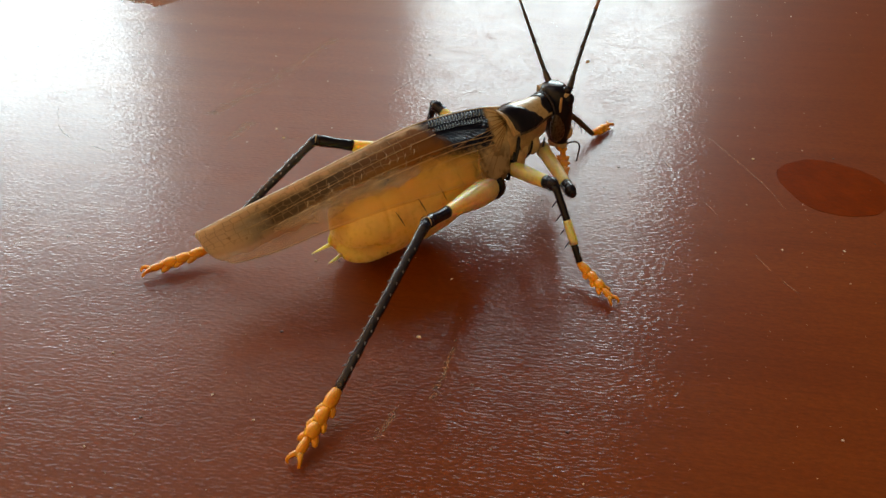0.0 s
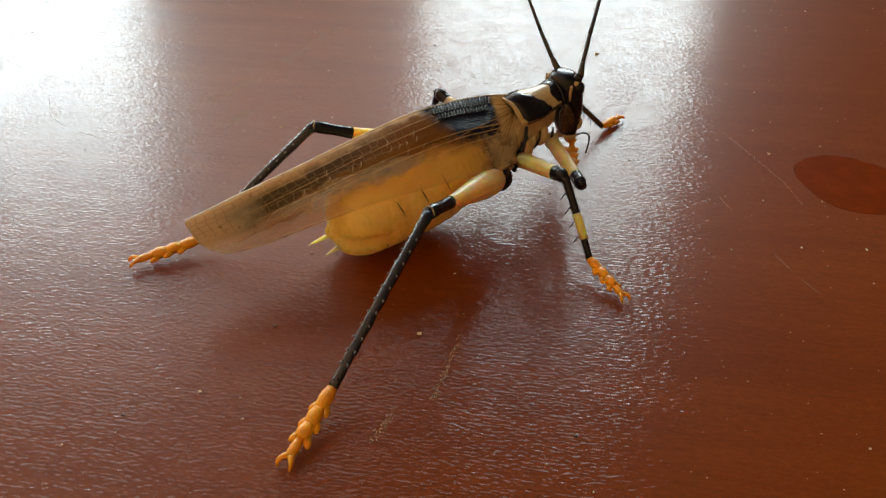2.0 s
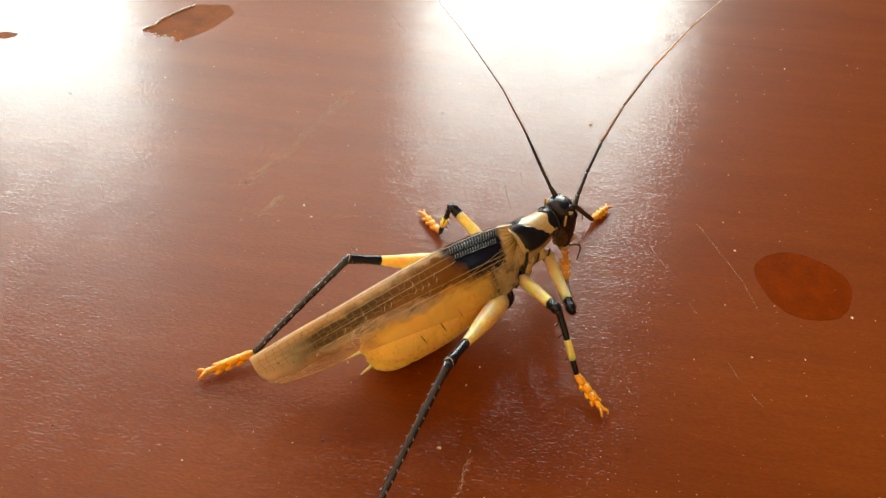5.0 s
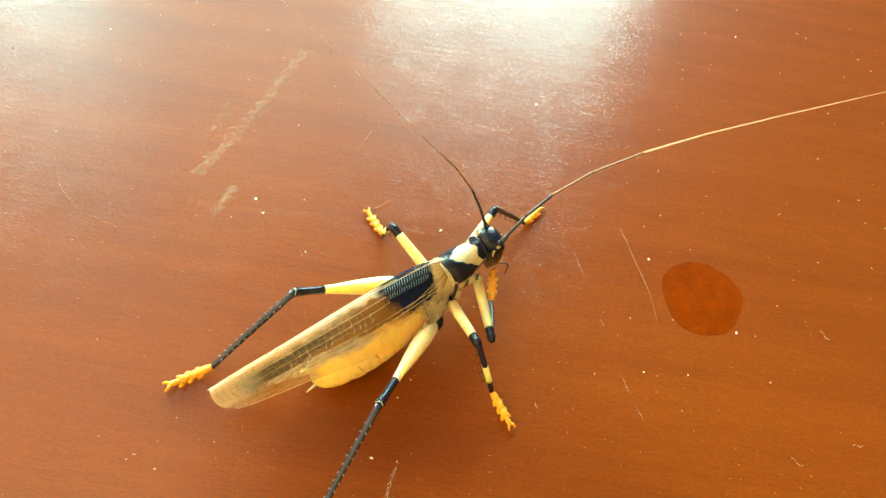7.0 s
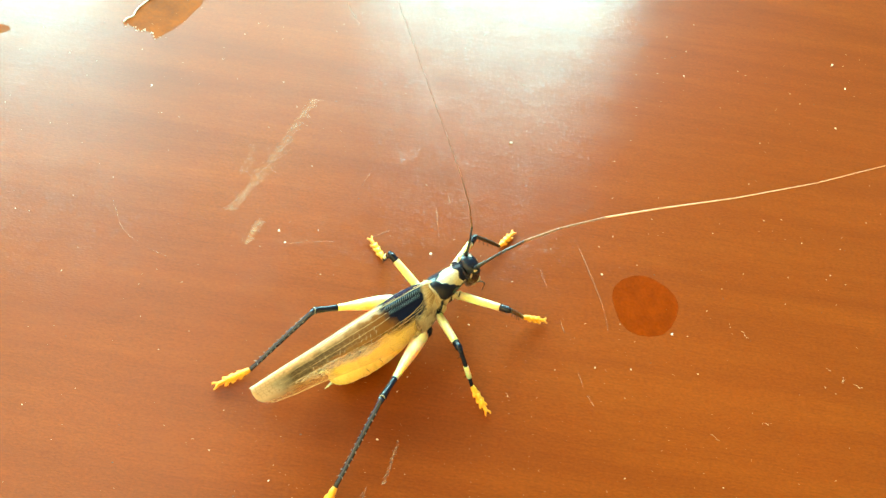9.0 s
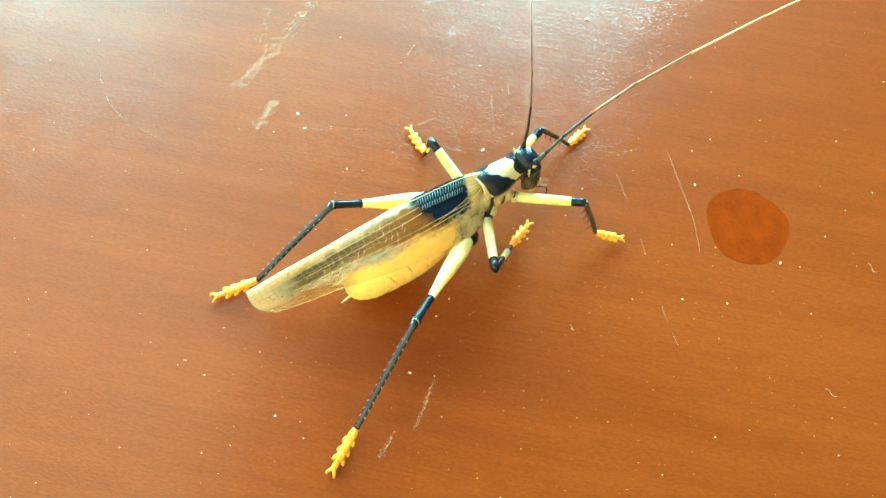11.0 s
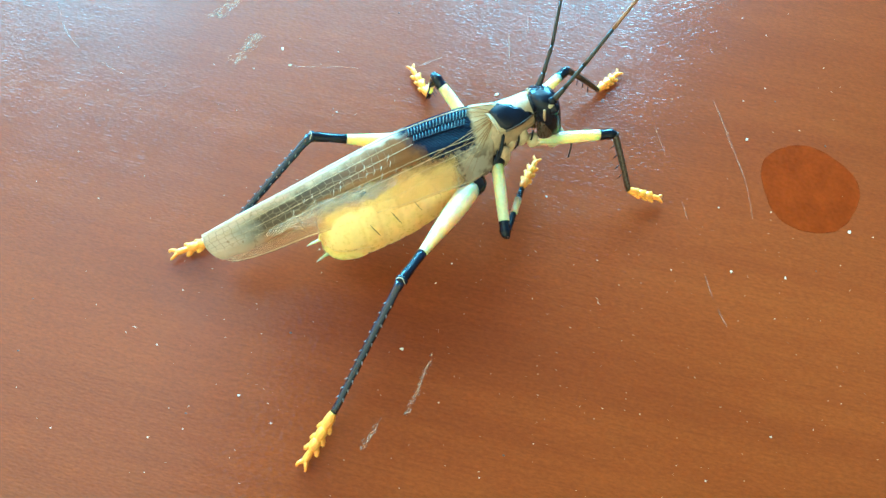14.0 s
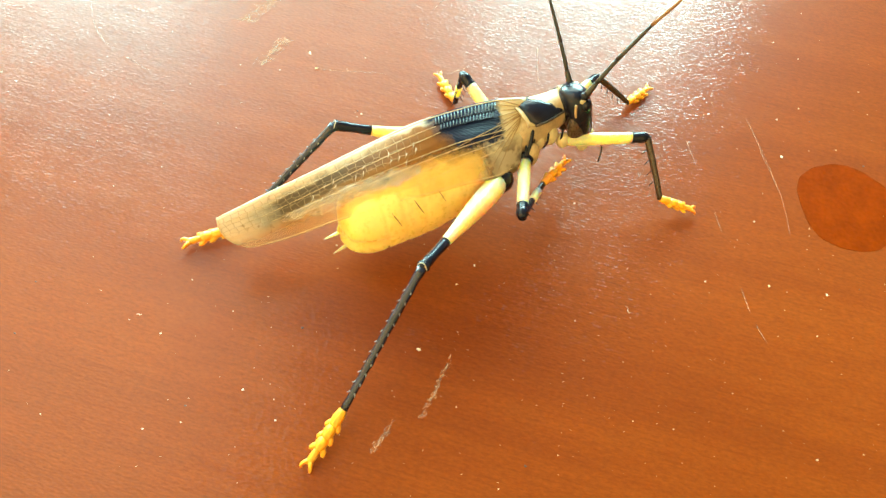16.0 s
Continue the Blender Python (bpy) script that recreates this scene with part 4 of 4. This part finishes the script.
def shin(length, thick, kind, rng):
    n = 16
    pts = [(length * k / n, 0, 0.25 * thick * math.sin(math.pi * k / n)) for k in range(n + 1)]
    rad = [thick * (1.15 if k == 0 else 0.95 - 0.18 * k / n) for k in range(n + 1)]
    label = {"hind": "thin black spiny shin", "mid": "black shin with a yellow band and spines", "front": "dark brown shin with bristles"}[kind]
    if kind == "hind":
        # keeled shin: flat flanks with worn edges
        pts = [(length * k / 24, 0.05 * math.sin(2.1 * k), 0.25 * thick * math.sin(math.pi * k / 24)) for k in range(25)]
        rad = [thick * (1.15 if k == 0 else 0.98 - 0.18 * k / 24 + 0.05 * math.sin(1.7 * k)) for k in range(25)]
    ob = part("tibia", tube(pts, rad, 9), {"hind": "shin", "mid": "black", "front": "brown"}[kind], katydid, label)
    if kind == "mid":
        band = [p for p in pts if 0.42 * length <= p[0] <= 0.78 * length]
        part("band", tube(band, [thick * 0.98] * len(band), 9), "yellow", ob, "yellow band")
    count = 22 if kind == "hind" else 9
    for k in range(count):
        u = 0.14 + 0.78 * (k // 2 * 2 + 0.5) / count
        s = -1 if k % 2 else 1
        ln = 0.75 if kind == "hind" else 1.5
        p = Vector((u * length, s * thick * 0.55, -thick * 0.55 if kind != "hind" else thick * 0.6))
        q = p + Vector((ln * 0.7, s * ln * 0.55, -ln * 0.75 if kind != "hind" else ln * 0.4))
        part("spine", tube([p, p.lerp(q, 0.6), q], [0.14, 0.10, 0.03], 5), "spine" if kind == "hind" else "black", ob)
    return ob


def foot(length, size):
    """Jointed foot: four lobed joints with paired pads, then two claws."""
    marks = [0.0, 0.28, 0.50, 0.70, 0.96]
    ob = None
    for k in range(4):
        a, b = marks[k] * length, marks[k + 1] * length
        w = size * (0.72, 0.74, 0.76, 0.50)[k]
        rows = smoothed([(a - 0.1, w * 0.55), ((a + b) / 2, w * 0.8), (b, w * 0.6)], 3)
        geo = [tube([(x, 0, 0.1 * size) for x, _ in rows], [r for _, r in rows], 9, 1.15)]
        if k < 3:
            for s in (-1, 1):
                turn = Matrix.Rotation(s * 0.55, 3, "Z")
                geo.append(ball((b - 0.10 * size, s * w * 0.72, -0.12 * size), (size * 0.72, size * 0.36, size * 0.30), 9, 6, turn))
        if ob is None:
            ob = part("tarsus", join(*geo), "orange", katydid, "bright orange lobed foot")
        else:
            part("toe_joint", join(*geo), "orange", ob)
    for s in (-1, 1):
        pts = smoothed([(0.93 * length, s * 0.2 * size, 0.15 * size), (0.99 * length, s * 0.5 * size, 0.25 * size), (1.05 * length, s * 0.62 * size, 0.05 * size), (1.07 * length, s * 0.5 * size, -0.25 * size)], 3)
        part("claw", tube(pts, [0.30 * size * (1 - 0.085 * k) for k in range(len(pts))], 7), "orange", ob, "curved orange claw")
    return ob


LEGS = {   # hip in the body's space, thigh, shin, foot lengths, thickness
    "hind_right": ((14, -4.0, 10.0), 31, 31, 12.0, "hind"), "hind_left": ((12, 10.6, 10), 29.6, 30.8, 12.0, "hind"),
    "mid_right": ((21, -1.2, 11), 17, 16, 10.0, "mid"), "mid_left": ((21, 9.0, 10.5), 17, 16, 10.5, "mid"),
    "front_right": ((31, 0.5, 11.5), 19, 15, 9.0, "front"), "front_left": ((32, 9.0, 12), 19, 15, 9.0, "front"),
}
leg_parts = {}
for key, (at, lf, lt, lfoot, kind) in LEGS.items():
    thick = {"hind": 2.65, "mid": 1.65, "front": 1.6}[kind]
    hip(at, {"hind": 2.5, "mid": 1.7, "front": 1.5}[kind], kind == "front")
    leg_parts[key] = (thigh(lf, thick, kind == "hind"), shin(lt, {"hind": 0.92, "mid": 0.85, "front": 0.84}[kind], kind, random.Random(len(key))), foot(lfoot, 1.75 if kind == "hind" else 1.5))


# ---- antennae: chains of thin rods ----
ANT_LENGTHS = (3.0, 6, 9, 12, 15, 18, 22, 26, 30, 30)
ANT_ROOT = {"right": (37.8, 1.7, 24.0), "left": (37.2, 7.7, 23.2)}


def antenna(side):
    out, x = [], 0.0
    total = sum(ANT_LENGTHS)
    for i, ln in enumerate(ANT_LENGTHS):
        reach = tuple(max(0.12, 1 - q / 190) if side == "right" else max(0.06, 1 - q / 54) for q in (x, x + ln))
        r0, r1 = (0.78, 0.52) if i == 0 else (0.36 * (1 - x / total) ** 1.2 + 0.13, 0.36 * (1 - (x + ln) / total) ** 1.2 + 0.13)
        r0, r1 = r0 * reach[0], r1 * reach[1]
        n = 6
        pts = [(ln * k / n, 0, 0) for k in range(n + 1)]
        ob = part("antenna", tube(pts, [r0 + (r1 - r0) * k / n for k in range(n + 1)], 8), "antenna_dark" if x < 17 else "antenna_mid" if x < 31 else "antenna_pale", katydid,
                  "thread-like antenna, black at the root" if i == 0 else "")
        out.append(ob)
        x += ln
    return out


antennae = {side: antenna(side) for side in ("right", "left")}

# ---- what moves ----
# body: seconds, shift in mm, turn as a rotation vector in degrees (world axes, about the base)
BODY = ((0.0, (0, 0, 0), (0, 0, 0)), (9.0, (0, 0, 0), (0, 0, 0)), (9.6, (-0.3, 0.1, 0.1), (-0.3, -0.3, 0)), (10.2, (-1.1, 0.5, 0.4), (-1.5, -1.5, -0.5)),
        (12.3, (-0.84, -0.56, 3.12), (-9.82, -10.76, -4.31)), (16.0, (-0.84, -0.56, 3.12), (-9.82, -10.76, -4.31)))


def between(rows, t):
    """Straight interpolation of rows of (seconds, numbers...)."""
    if t <= rows[0][0]:
        return rows[0][1:]
    for a, b in zip(rows, rows[1:]):
        if t <= b[0]:
            k = (t - a[0]) / (b[0] - a[0])
            k = k * k * (3 - 2 * k)
            return tuple(tuple(p + (q - p) * k for p, q in zip(u, v)) for u, v in zip(a[1:], b[1:]))
    return rows[-1][1:]


def body_pose(t):
    shift, turn = between(BODY, t)
    w = Vector([radians(a) for a in turn])
    rot = Matrix.Rotation(w.length, 4, w.normalized()) if w.length > 1e-6 else Matrix.Identity(4)
    at = BASE.translation + Vector(shift) * MM
    return Matrix.Translation(at) @ rot @ BASE.to_3x3().to_4x4()


def segment(a, b, up):
    """The pose of a rod from a towards b, with its z near up."""
    x = (b - a).normalized()
    y = up.cross(x).normalized()
    z = x.cross(y)
    m = Matrix((x, y, z)).transposed().to_4x4()
    m.translation = a
    return m


def bent(h, a, l1, l2, hint):
    """The knee between hip h and ankle a, as near to hint as the lengths allow."""
    d = a - h
    dist = min(d.length, (l1 + l2) * 0.995)
    ax = d.normalized()
    k = (l1 * l1 - l2 * l2 + dist * dist) / (2 * dist)
    r = math.sqrt(max(0.0, l1 * l1 - k * k))
    side = hint - h
    side = (side - ax * side.dot(ax)).normalized()
    return h + ax * k + side * r


# seconds, ankle, toe, knee near: millimetres in the world
STEPS = {
    "hind_right": ((0, (-21.4, 41.3, 4.2), (-25.2, 30, 0.9), (-11.5, 66, 18.5)), (10.2, (-21.4, 41.3, 4.2), (-25.2, 30, 0.9), (-11.5, 66, 18.5)),
                   (12.3, (-21.4, 41.3, 4.8), (-25.2, 30, 0.9), (-14.2, 63.7, 27.7)), (16, (-21.4, 41.3, 4.8), (-25.2, 30, 0.9), (-14.2, 63.7, 27.7))),
    "hind_left": ((0, (-57, 74.3, 2.4), (-67, 67.6, 1.2), (-38.2, 91.5, 20.5)), (10.2, (-57, 74.3, 2.4), (-67, 67.6, 1.2), (-38.2, 91.5, 20.5)),
                  (12.3, (-57, 74.3, 2.4), (-67, 67.6, 1.2), (-40.2, 95, 17.8)), (16, (-57, 74.3, 2.4), (-67, 67.6, 1.2), (-40.2, 95, 17.8))),
    "mid_left": ((0, (-21, 124, 1.5), (-28.2, 132.8, 0.9), (-18, 118.5, 16)), (16, (-21, 124, 1.5), (-28.2, 132.8, 0.9), (-18, 118.5, 16))),
    "front_left": ((0, (21, 137, 1.6), (25.7, 144.4, 0.9), (8.3, 134, 13.5)), (16, (21, 137, 1.6), (25.7, 144.4, 0.9), (8.0, 131, 15.5))),
    "mid_right": ((0, (16.6, 80.2, 3.0), (23.0, 72.4, 0.9), (9.8, 88.1, 16)), (9.0, (16.6, 80.2, 3.0), (23.0, 72.4, 0.9), (9.8, 88.1, 16)),
                  (9.3, (12, 90, 6), (17, 86, 2), (8, 88, 15)), (9.6, (11.3, 89, 6), (15.5, 84.5, 2), (7.5, 87.5, 14)), (9.9, (9.4, 95.4, 6), (13.5, 102, 5), (6, 87, 16)), (10.2, (9.4, 96, 6), (13.5, 103, 5), (6, 87, 16)),
                  (12.3, (6.6, 100.6, 7.0), (8.4, 108.5, 5.5), (3.8, 85.5, 13)), (14.0, (6.6, 100.6, 7.0), (8.4, 108.5, 5.5), (3.8, 85.5, 13)), (14.5, (5.0, 97.7, 10.7), (11.3, 106.6, 8), (-1.3, 85.1, 18.3)),
                  (15.0, (5.0, 97.7, 10.7), (11.3, 106.6, 8), (-1, 85, 18)), (16, (4.7, 98.8, 11.2), (8.5, 107.5, 10), (1.0, 85.2, 18.6))),
    "front_right": ((0, (13, 105, 7.5), (12.5, 113, 9), (13.4, 90.7, 13)), (8.05, (13, 105, 7.5), (12.5, 113, 9), (13.4, 90.7, 13)), (8.2, (23, 110, 16), (31, 114, 15), (16, 103, 20)),
                    (8.5, (29.3, 114.9, 14), (37.4, 117.6, 13), (18.5, 107.5, 17)), (8.8, (31.6, 107.8, 4.2), (40.6, 109.2, 1.2), (25.5, 105, 13)), (10.2, (31.6, 107.8, 4.2), (40.6, 109.2, 1.2), (25.5, 106, 13)),
                    (12.3, (31.6, 107.8, 4.2), (40.6, 109.2, 1.2), (24.2, 114.2, 14.5)), (16, (31.6, 107.8, 4.2), (40.6, 109.2, 1.2), (24.2, 114.2, 14.5))),
}

# head: seconds, how far it is drawn in, in mm of the body
NODS = ((0, (0, 0, 0)), (10.2, (0, 0, 0)), (12.3, (-2.4, -2.2, -1.4)), (16, (-2.4, -2.2, -1.4)))

# pronotum: seconds, shift in mm of the body, roll in degrees about the body's length
ROLLS = ((0, (0, 0, 0), (0,)), (10.2, (0, 0, 0), (0,)), (12.3, (0.8, -0.3, -1.2), (-16,)), (16, (0.8, -0.3, -1.2), (-16,)))
# abdomen: seconds, shift in mm of the body
SAGS = ((0, (0, 0, 0)), (10.2, (0, 0, 0)), (12.3, (-0.7, -1.1, -0.1)), (16, (-0.7, -1.1, -0.1)))
SADDLE = Vector((27, 4.4, 16)) * MM

# seconds, then heading and rise of each rod in degrees
ANTS = {
    "right": (
        (0, (72.6, 49.4), (71.5, 47.8), (70.1, 45.4), (69.4, 43.3), (69.6, 41.7), (70.2, 40.4), (70.7, 38.9), (71.1, 37.6), (71.3, 36.5), (71.4, 35.9)),
        (1.5, (81.7, 49.3), (79.6, 47.8), (77, 45.5), (75.7, 43.4), (75.8, 42), (76, 40.4), (76.2, 38.8), (76.3, 37.4), (76.5, 36.2), (76.5, 35.6)),
        (3.5, (77, 49.4), (75, 47.6), (72.8, 45.1), (71.8, 43.1), (72, 41.5), (72.5, 40.1), (72.9, 38.6), (73.2, 37.2), (73.4, 36.1), (73.5, 35.4)),
        (5.8, (74, 28.7), (71.1, 26.1), (66, 21.3), (59.6, 14.7), (53.6, 8), (48.3, 1.7), (44.3, -3.2), (43.1, -3.4), (42.8, -2.9), (42.7, -2.6)),
        (6, (63.1, 30.4), (61.2, 28.1), (56.9, 23.6), (51.9, 18), (47.5, 12.7), (44.2, 8.5), (43.2, 7.2), (43.2, 7.1), (43.4, 6.9), (43.4, 6.6)),
        (6.5, (59.7, 33.4), (56.9, 30.8), (51.3, 25.7), (44.9, 19.4), (39.6, 13.7), (37.1, 10.9), (35.6, 9), (35.1, 8), (35.2, 7.7), (35.3, 7.4)),
        (7, (50.4, 36.4), (47.9, 33.8), (42.3, 28.1), (34.5, 19.9), (28.4, 13.3), (25.1, 9.5), (23.4, 7.6), (23, 6.8), (23.1, 6.7), (23.2, 6.5)),
        (8, (41.8, 38.7), (39.9, 36.4), (35.8, 31.6), (29.6, 24.5), (24.9, 18.7), (21.8, 14.5), (19.9, 11.6), (19.3, 10.2), (19.5, 9.8), (19.5, 9.4)),
        (8.5, (35.5, 39.8), (34.1, 37.8), (30.5, 33.3), (24.6, 26), (20.2, 20.2), (17.4, 16), (16.2, 13.6), (16.3, 12.8), (16.7, 12.3), (16.7, 11.8)),
        (9, (26.9, 37), (26.3, 35.6), (23.9, 31.7), (19.3, 24.7), (15.5, 18.4), (13, 13.5), (12.7, 11.1), (15.2, 12.4), (18.3, 14.8), (18.5, 14.2)),
        (9.5, (44.5, 42.4), (42.3, 39.9), (37.6, 34.6), (31.3, 27.4), (25.7, 20.6), (21.8, 15.7), (18.9, 11.6), (15.1, 6.2), (12, 1.3), (12, 1.4)),
        (10, (46.5, 40.4), (43, 37.1), (36.9, 31), (30.1, 23.9), (24.2, 17.3), (21, 13.6), (19, 10.9), (17.8, 8.9), (17.7, 8.3), (17.7, 7.9)),
        (12.5, (44.8, 43.4), (46.3, 44.5), (47.1, 44.2), (46.2, 41.6), (45.7, 39.2), (46.1, 37.6), (46.7, 36.3), (47.2, 35.1), (47.5, 34), (47.5, 33.4)),
        (13, (37, 39), (40.2, 42.8), (42.8, 45.3), (42.2, 43), (41.7, 40.5), (42.1, 39.2), (42.6, 38), (43, 36.8), (43.4, 35.9), (43.5, 35.3)),
        (13.5, (48.1, 38.3), (52, 41.7), (56.5, 44.8), (58.7, 45), (59.3, 43.6), (59.9, 42), (60.4, 40.4), (60.8, 39), (61, 37.9), (61.1, 37.2)),
        (14, (49.1, 41.4), (51.7, 43.7), (53.9, 44.6), (54.7, 43.8), (55.2, 42.3), (55.7, 40.8), (56.2, 39.3), (56.6, 37.9), (56.9, 36.8), (57, 36.2)),
        (14.5, (50, 50.1), (50.8, 50.8), (50.4, 49.3), (46.6, 43.3), (44.7, 39.4), (45, 38.2), (45.4, 37), (45.8, 35.9), (46.1, 35.1), (46.2, 34.6)),
        (16, (46.2, 53.6), (45.5, 51.9), (43.3, 47.1), (40.5, 41.2), (39.9, 38.7), (40.5, 38), (41.1, 37.2), (41.6, 36.4), (42, 35.7), (42.1, 35.2)),
    ),
    "left": (
        (0, (136.4, 52.9), (135.9, 53.9), (135.6, 54), (135.4, 53.6), (135.1, 53.3), (134.8, 53), (134.5, 52.6), (134.2, 52.2), (134.1, 51.9), (134, 51.6)),
        (1.5, (141.9, 45.2), (140.1, 50.2), (138.4, 54.3), (137.4, 55.5), (136.8, 55.2), (136.3, 54.9), (135.8, 54.5), (135.5, 54), (135.3, 53.7), (135.2, 53.4)),
        (3.5, (145.3, 52), (144.8, 54.2), (144.8, 53.3), (145.2, 50.5), (145.1, 49.9), (145, 49.3), (144.8, 48.9), (144.7, 48.6), (144.5, 48.4), (144.5, 48.3)),
        (5.8, (168.3, 52.9), (167.9, 58.4), (168, 61), (169.2, 56.2), (171.4, 45.6), (172.8, 38.7), (172.8, 38.3), (172.8, 38), (172.7, 37.9), (172.6, 37.9)),
        (6, (179.3, 64.5), (179.4, 66.1), (179.8, 63.1), (180.6, 55.2), (181.4, 48.1), (181.4, 46.2), (181.1, 46.3), (180.9, 46.3), (180.8, 46.2), (180.7, 46.1)),
        (6.5, (186.4, 60.9), (186.5, 61.1), (186.7, 60.1), (187.3, 56.4), (188.2, 50.7), (188.4, 49.3), (188.3, 49.4), (188.3, 49.5), (188.2, 49.5), (188.2, 49.5)),
        (7, (193.5, 71), (180, 71.3), (194, 68.9), (206, 62.3), (200, 54.3), (188, 52.3), (191, 52.4), (198, 52.5), (200, 52.5), (200, 52.5)),
        (7.5, (192.9, 71), (199, 70.2), (214, 67.3), (232, 62.3), (234, 57.5), (224, 56.3), (215.6, 56.4), (207, 56.5), (210, 56.4), (210, 56.4)),
        (8, (170, 70.9), (178, 69.2), (192, 65.7), (203, 62.4), (203, 60.6), (205, 60.4), (203, 60.4), (197.5, 60.4), (194, 60.3), (194, 60.2)),
        (8.5, (192.1, 91.5), (192.1, 89), (192.1, 85.1), (192.1, 81), (192, 78.2), (192, 76.9), (192, 76.7), (192, 76.8), (191.9, 76.5), (191.9, 76.2)),
        (9, (191.4, 93.9), (191.4, 92), (191.5, 87.5), (191.5, 80.3), (191.5, 75), (191.4, 72.6), (191.3, 72.4), (191.2, 72.5), (191.2, 72.2), (191.2, 72)),
        (9.5, (185.8, 77.7), (185.8, 79.6), (185.8, 80.7), (185.9, 78.2), (186, 74.3), (186, 73.1), (185.9, 73.1), (185.9, 73.1), (185.9, 72.9), (185.9, 72.6)),
        (10, (178.1, 73.2), (178.1, 75.2), (178, 76), (178.1, 74.1), (178.2, 72.8), (178.2, 72.6), (178.2, 72.7), (178.1, 72.6), (178.1, 72.5), (178.1, 72.3)),
        (12.5, (171.6, 113.5), (171.8, 106.3), (172.1, 97.3), (172.3, 91.2), (172.5, 89.1), (172.7, 89), (172.8, 89), (172.9, 89.2), (173, 89.2), (173, 89.1)),
        (13, (172.8, 106.2), (172.8, 98.5), (172.7, 89.9), (172.6, 85), (172.5, 84), (172.5, 84), (172.4, 84.1), (172.4, 84.3), (172.3, 84.3), (172.3, 84.2)),
        (13.5, (75.7, 48.7), (80.7, 50), (89, 51.5), (95.5, 52), (97.9, 53.1), (99.5, 53.7), (100.5, 54.1), (101, 54.3), (101.2, 54.4), (101.3, 54.5)),
        (14, (79.1, 43.8), (84.7, 44.3), (93.6, 44.1), (100, 43.6), (101.8, 44.5), (103.1, 45), (103.9, 45.3), (104.3, 45.4), (104.4, 45.5), (104.4, 45.5)),
        (14.5, (95.5, 53.2), (98.3, 51.8), (104.4, 48.6), (110.9, 44.6), (113.2, 43.9), (114.9, 43.4), (115.9, 43), (116.4, 42.9), (116.5, 42.9), (116.4, 43)),
        (16, (137.2, 51.4), (137.1, 51.7), (138.3, 49.1), (139.8, 45.8), (140, 45), (140.2, 44.3), (140.2, 43.8), (140.1, 43.5), (139.9, 43.3), (139.8, 43.3)),
    ),
}


def motions():
    times = sorted({0.0, 3.7, 5.8, 9.0, 9.3, 9.6, 9.9, 10.2, 10.6, 11.0, 11.4, 11.8, 12.3, 14.0, 14.3, 14.5, 16.0} | {8.05, 8.2, 8.5, 8.8})
    walk(katydid, [(t, body_pose(t)) for t in times])
    up = Vector((0, 0, 1))
    for key, (at, lf, lt, lfoot, kind) in LEGS.items():
        rows = [[], [], []]
        for t in times:
            body = body_pose(t)
            back = body.inverted()
            h = body @ (Vector(at) * MM)
            ankle, toe, near = (Vector(p) * MM for p in between(STEPS[key], t))
            knee = bent(h, ankle, lf * MM, lt * MM, near)
            shin_end = knee + (ankle - knee).normalized() * lt * MM
            for r, m in zip(rows, (segment(h, knee, up), segment(knee, ankle, up), segment(shin_end, toe, up))):
                r.append((t, back @ m))
        for ob, r in zip(leg_parts[key], rows):
            walk(ob, r)
    walk(head_part, [(t, Matrix.Translation((HEAD_AT + Vector(at)) * MM)) for t, at in NODS])
    walk(abdomen_part, [(t, Matrix.Translation(Vector(at) * MM)) for t, at in SAGS])
    walk(pronotum_part, [(t, Matrix.Translation(SADDLE + Vector(at) * MM) @ Matrix.Rotation(radians(roll), 4, "X") @ Matrix.Translation(-SADDLE)) for t, at, (roll,) in ROLLS])
    for side, rods in antennae.items():
        root = Vector(ANT_ROOT[side]) * MM
        chains = []
        rows = []
        for (t0, *a0), (t1, *a1) in zip(ANTS[side], ANTS[side][1:]):
            n = max(1, math.ceil((t1 - t0) / 0.25))
            for k in range(n):
                f = k / n
                rows.append((t0 + (t1 - t0) * f, *((p + (q - p) * f, r + (w - r) * f) for (p, r), (q, w) in zip(a0, a1))))
        rows.append(ANTS[side][-1])
        across = Vector((1, -1, 0)).normalized()
        for t, *angles in rows:
            p, poses = body_pose(t) @ (root + Vector(between(NODS, t)[0]) * MM), []
            for ln, (az, el) in zip(ANT_LENGTHS, angles):
                a, e = radians(az), radians(el)
                way = Vector((math.cos(a) * math.cos(e), math.sin(a) * math.cos(e), math.sin(e)))
                poses.append(segment(p, p + way, across))
                p = p + way * ln * MM
            chains.append((t, poses, body_pose(t).inverted()))
        for i, ob in enumerate(rods):
            walk(ob, [(t, back @ poses[i]) for t, poses, back in chains])


motions()
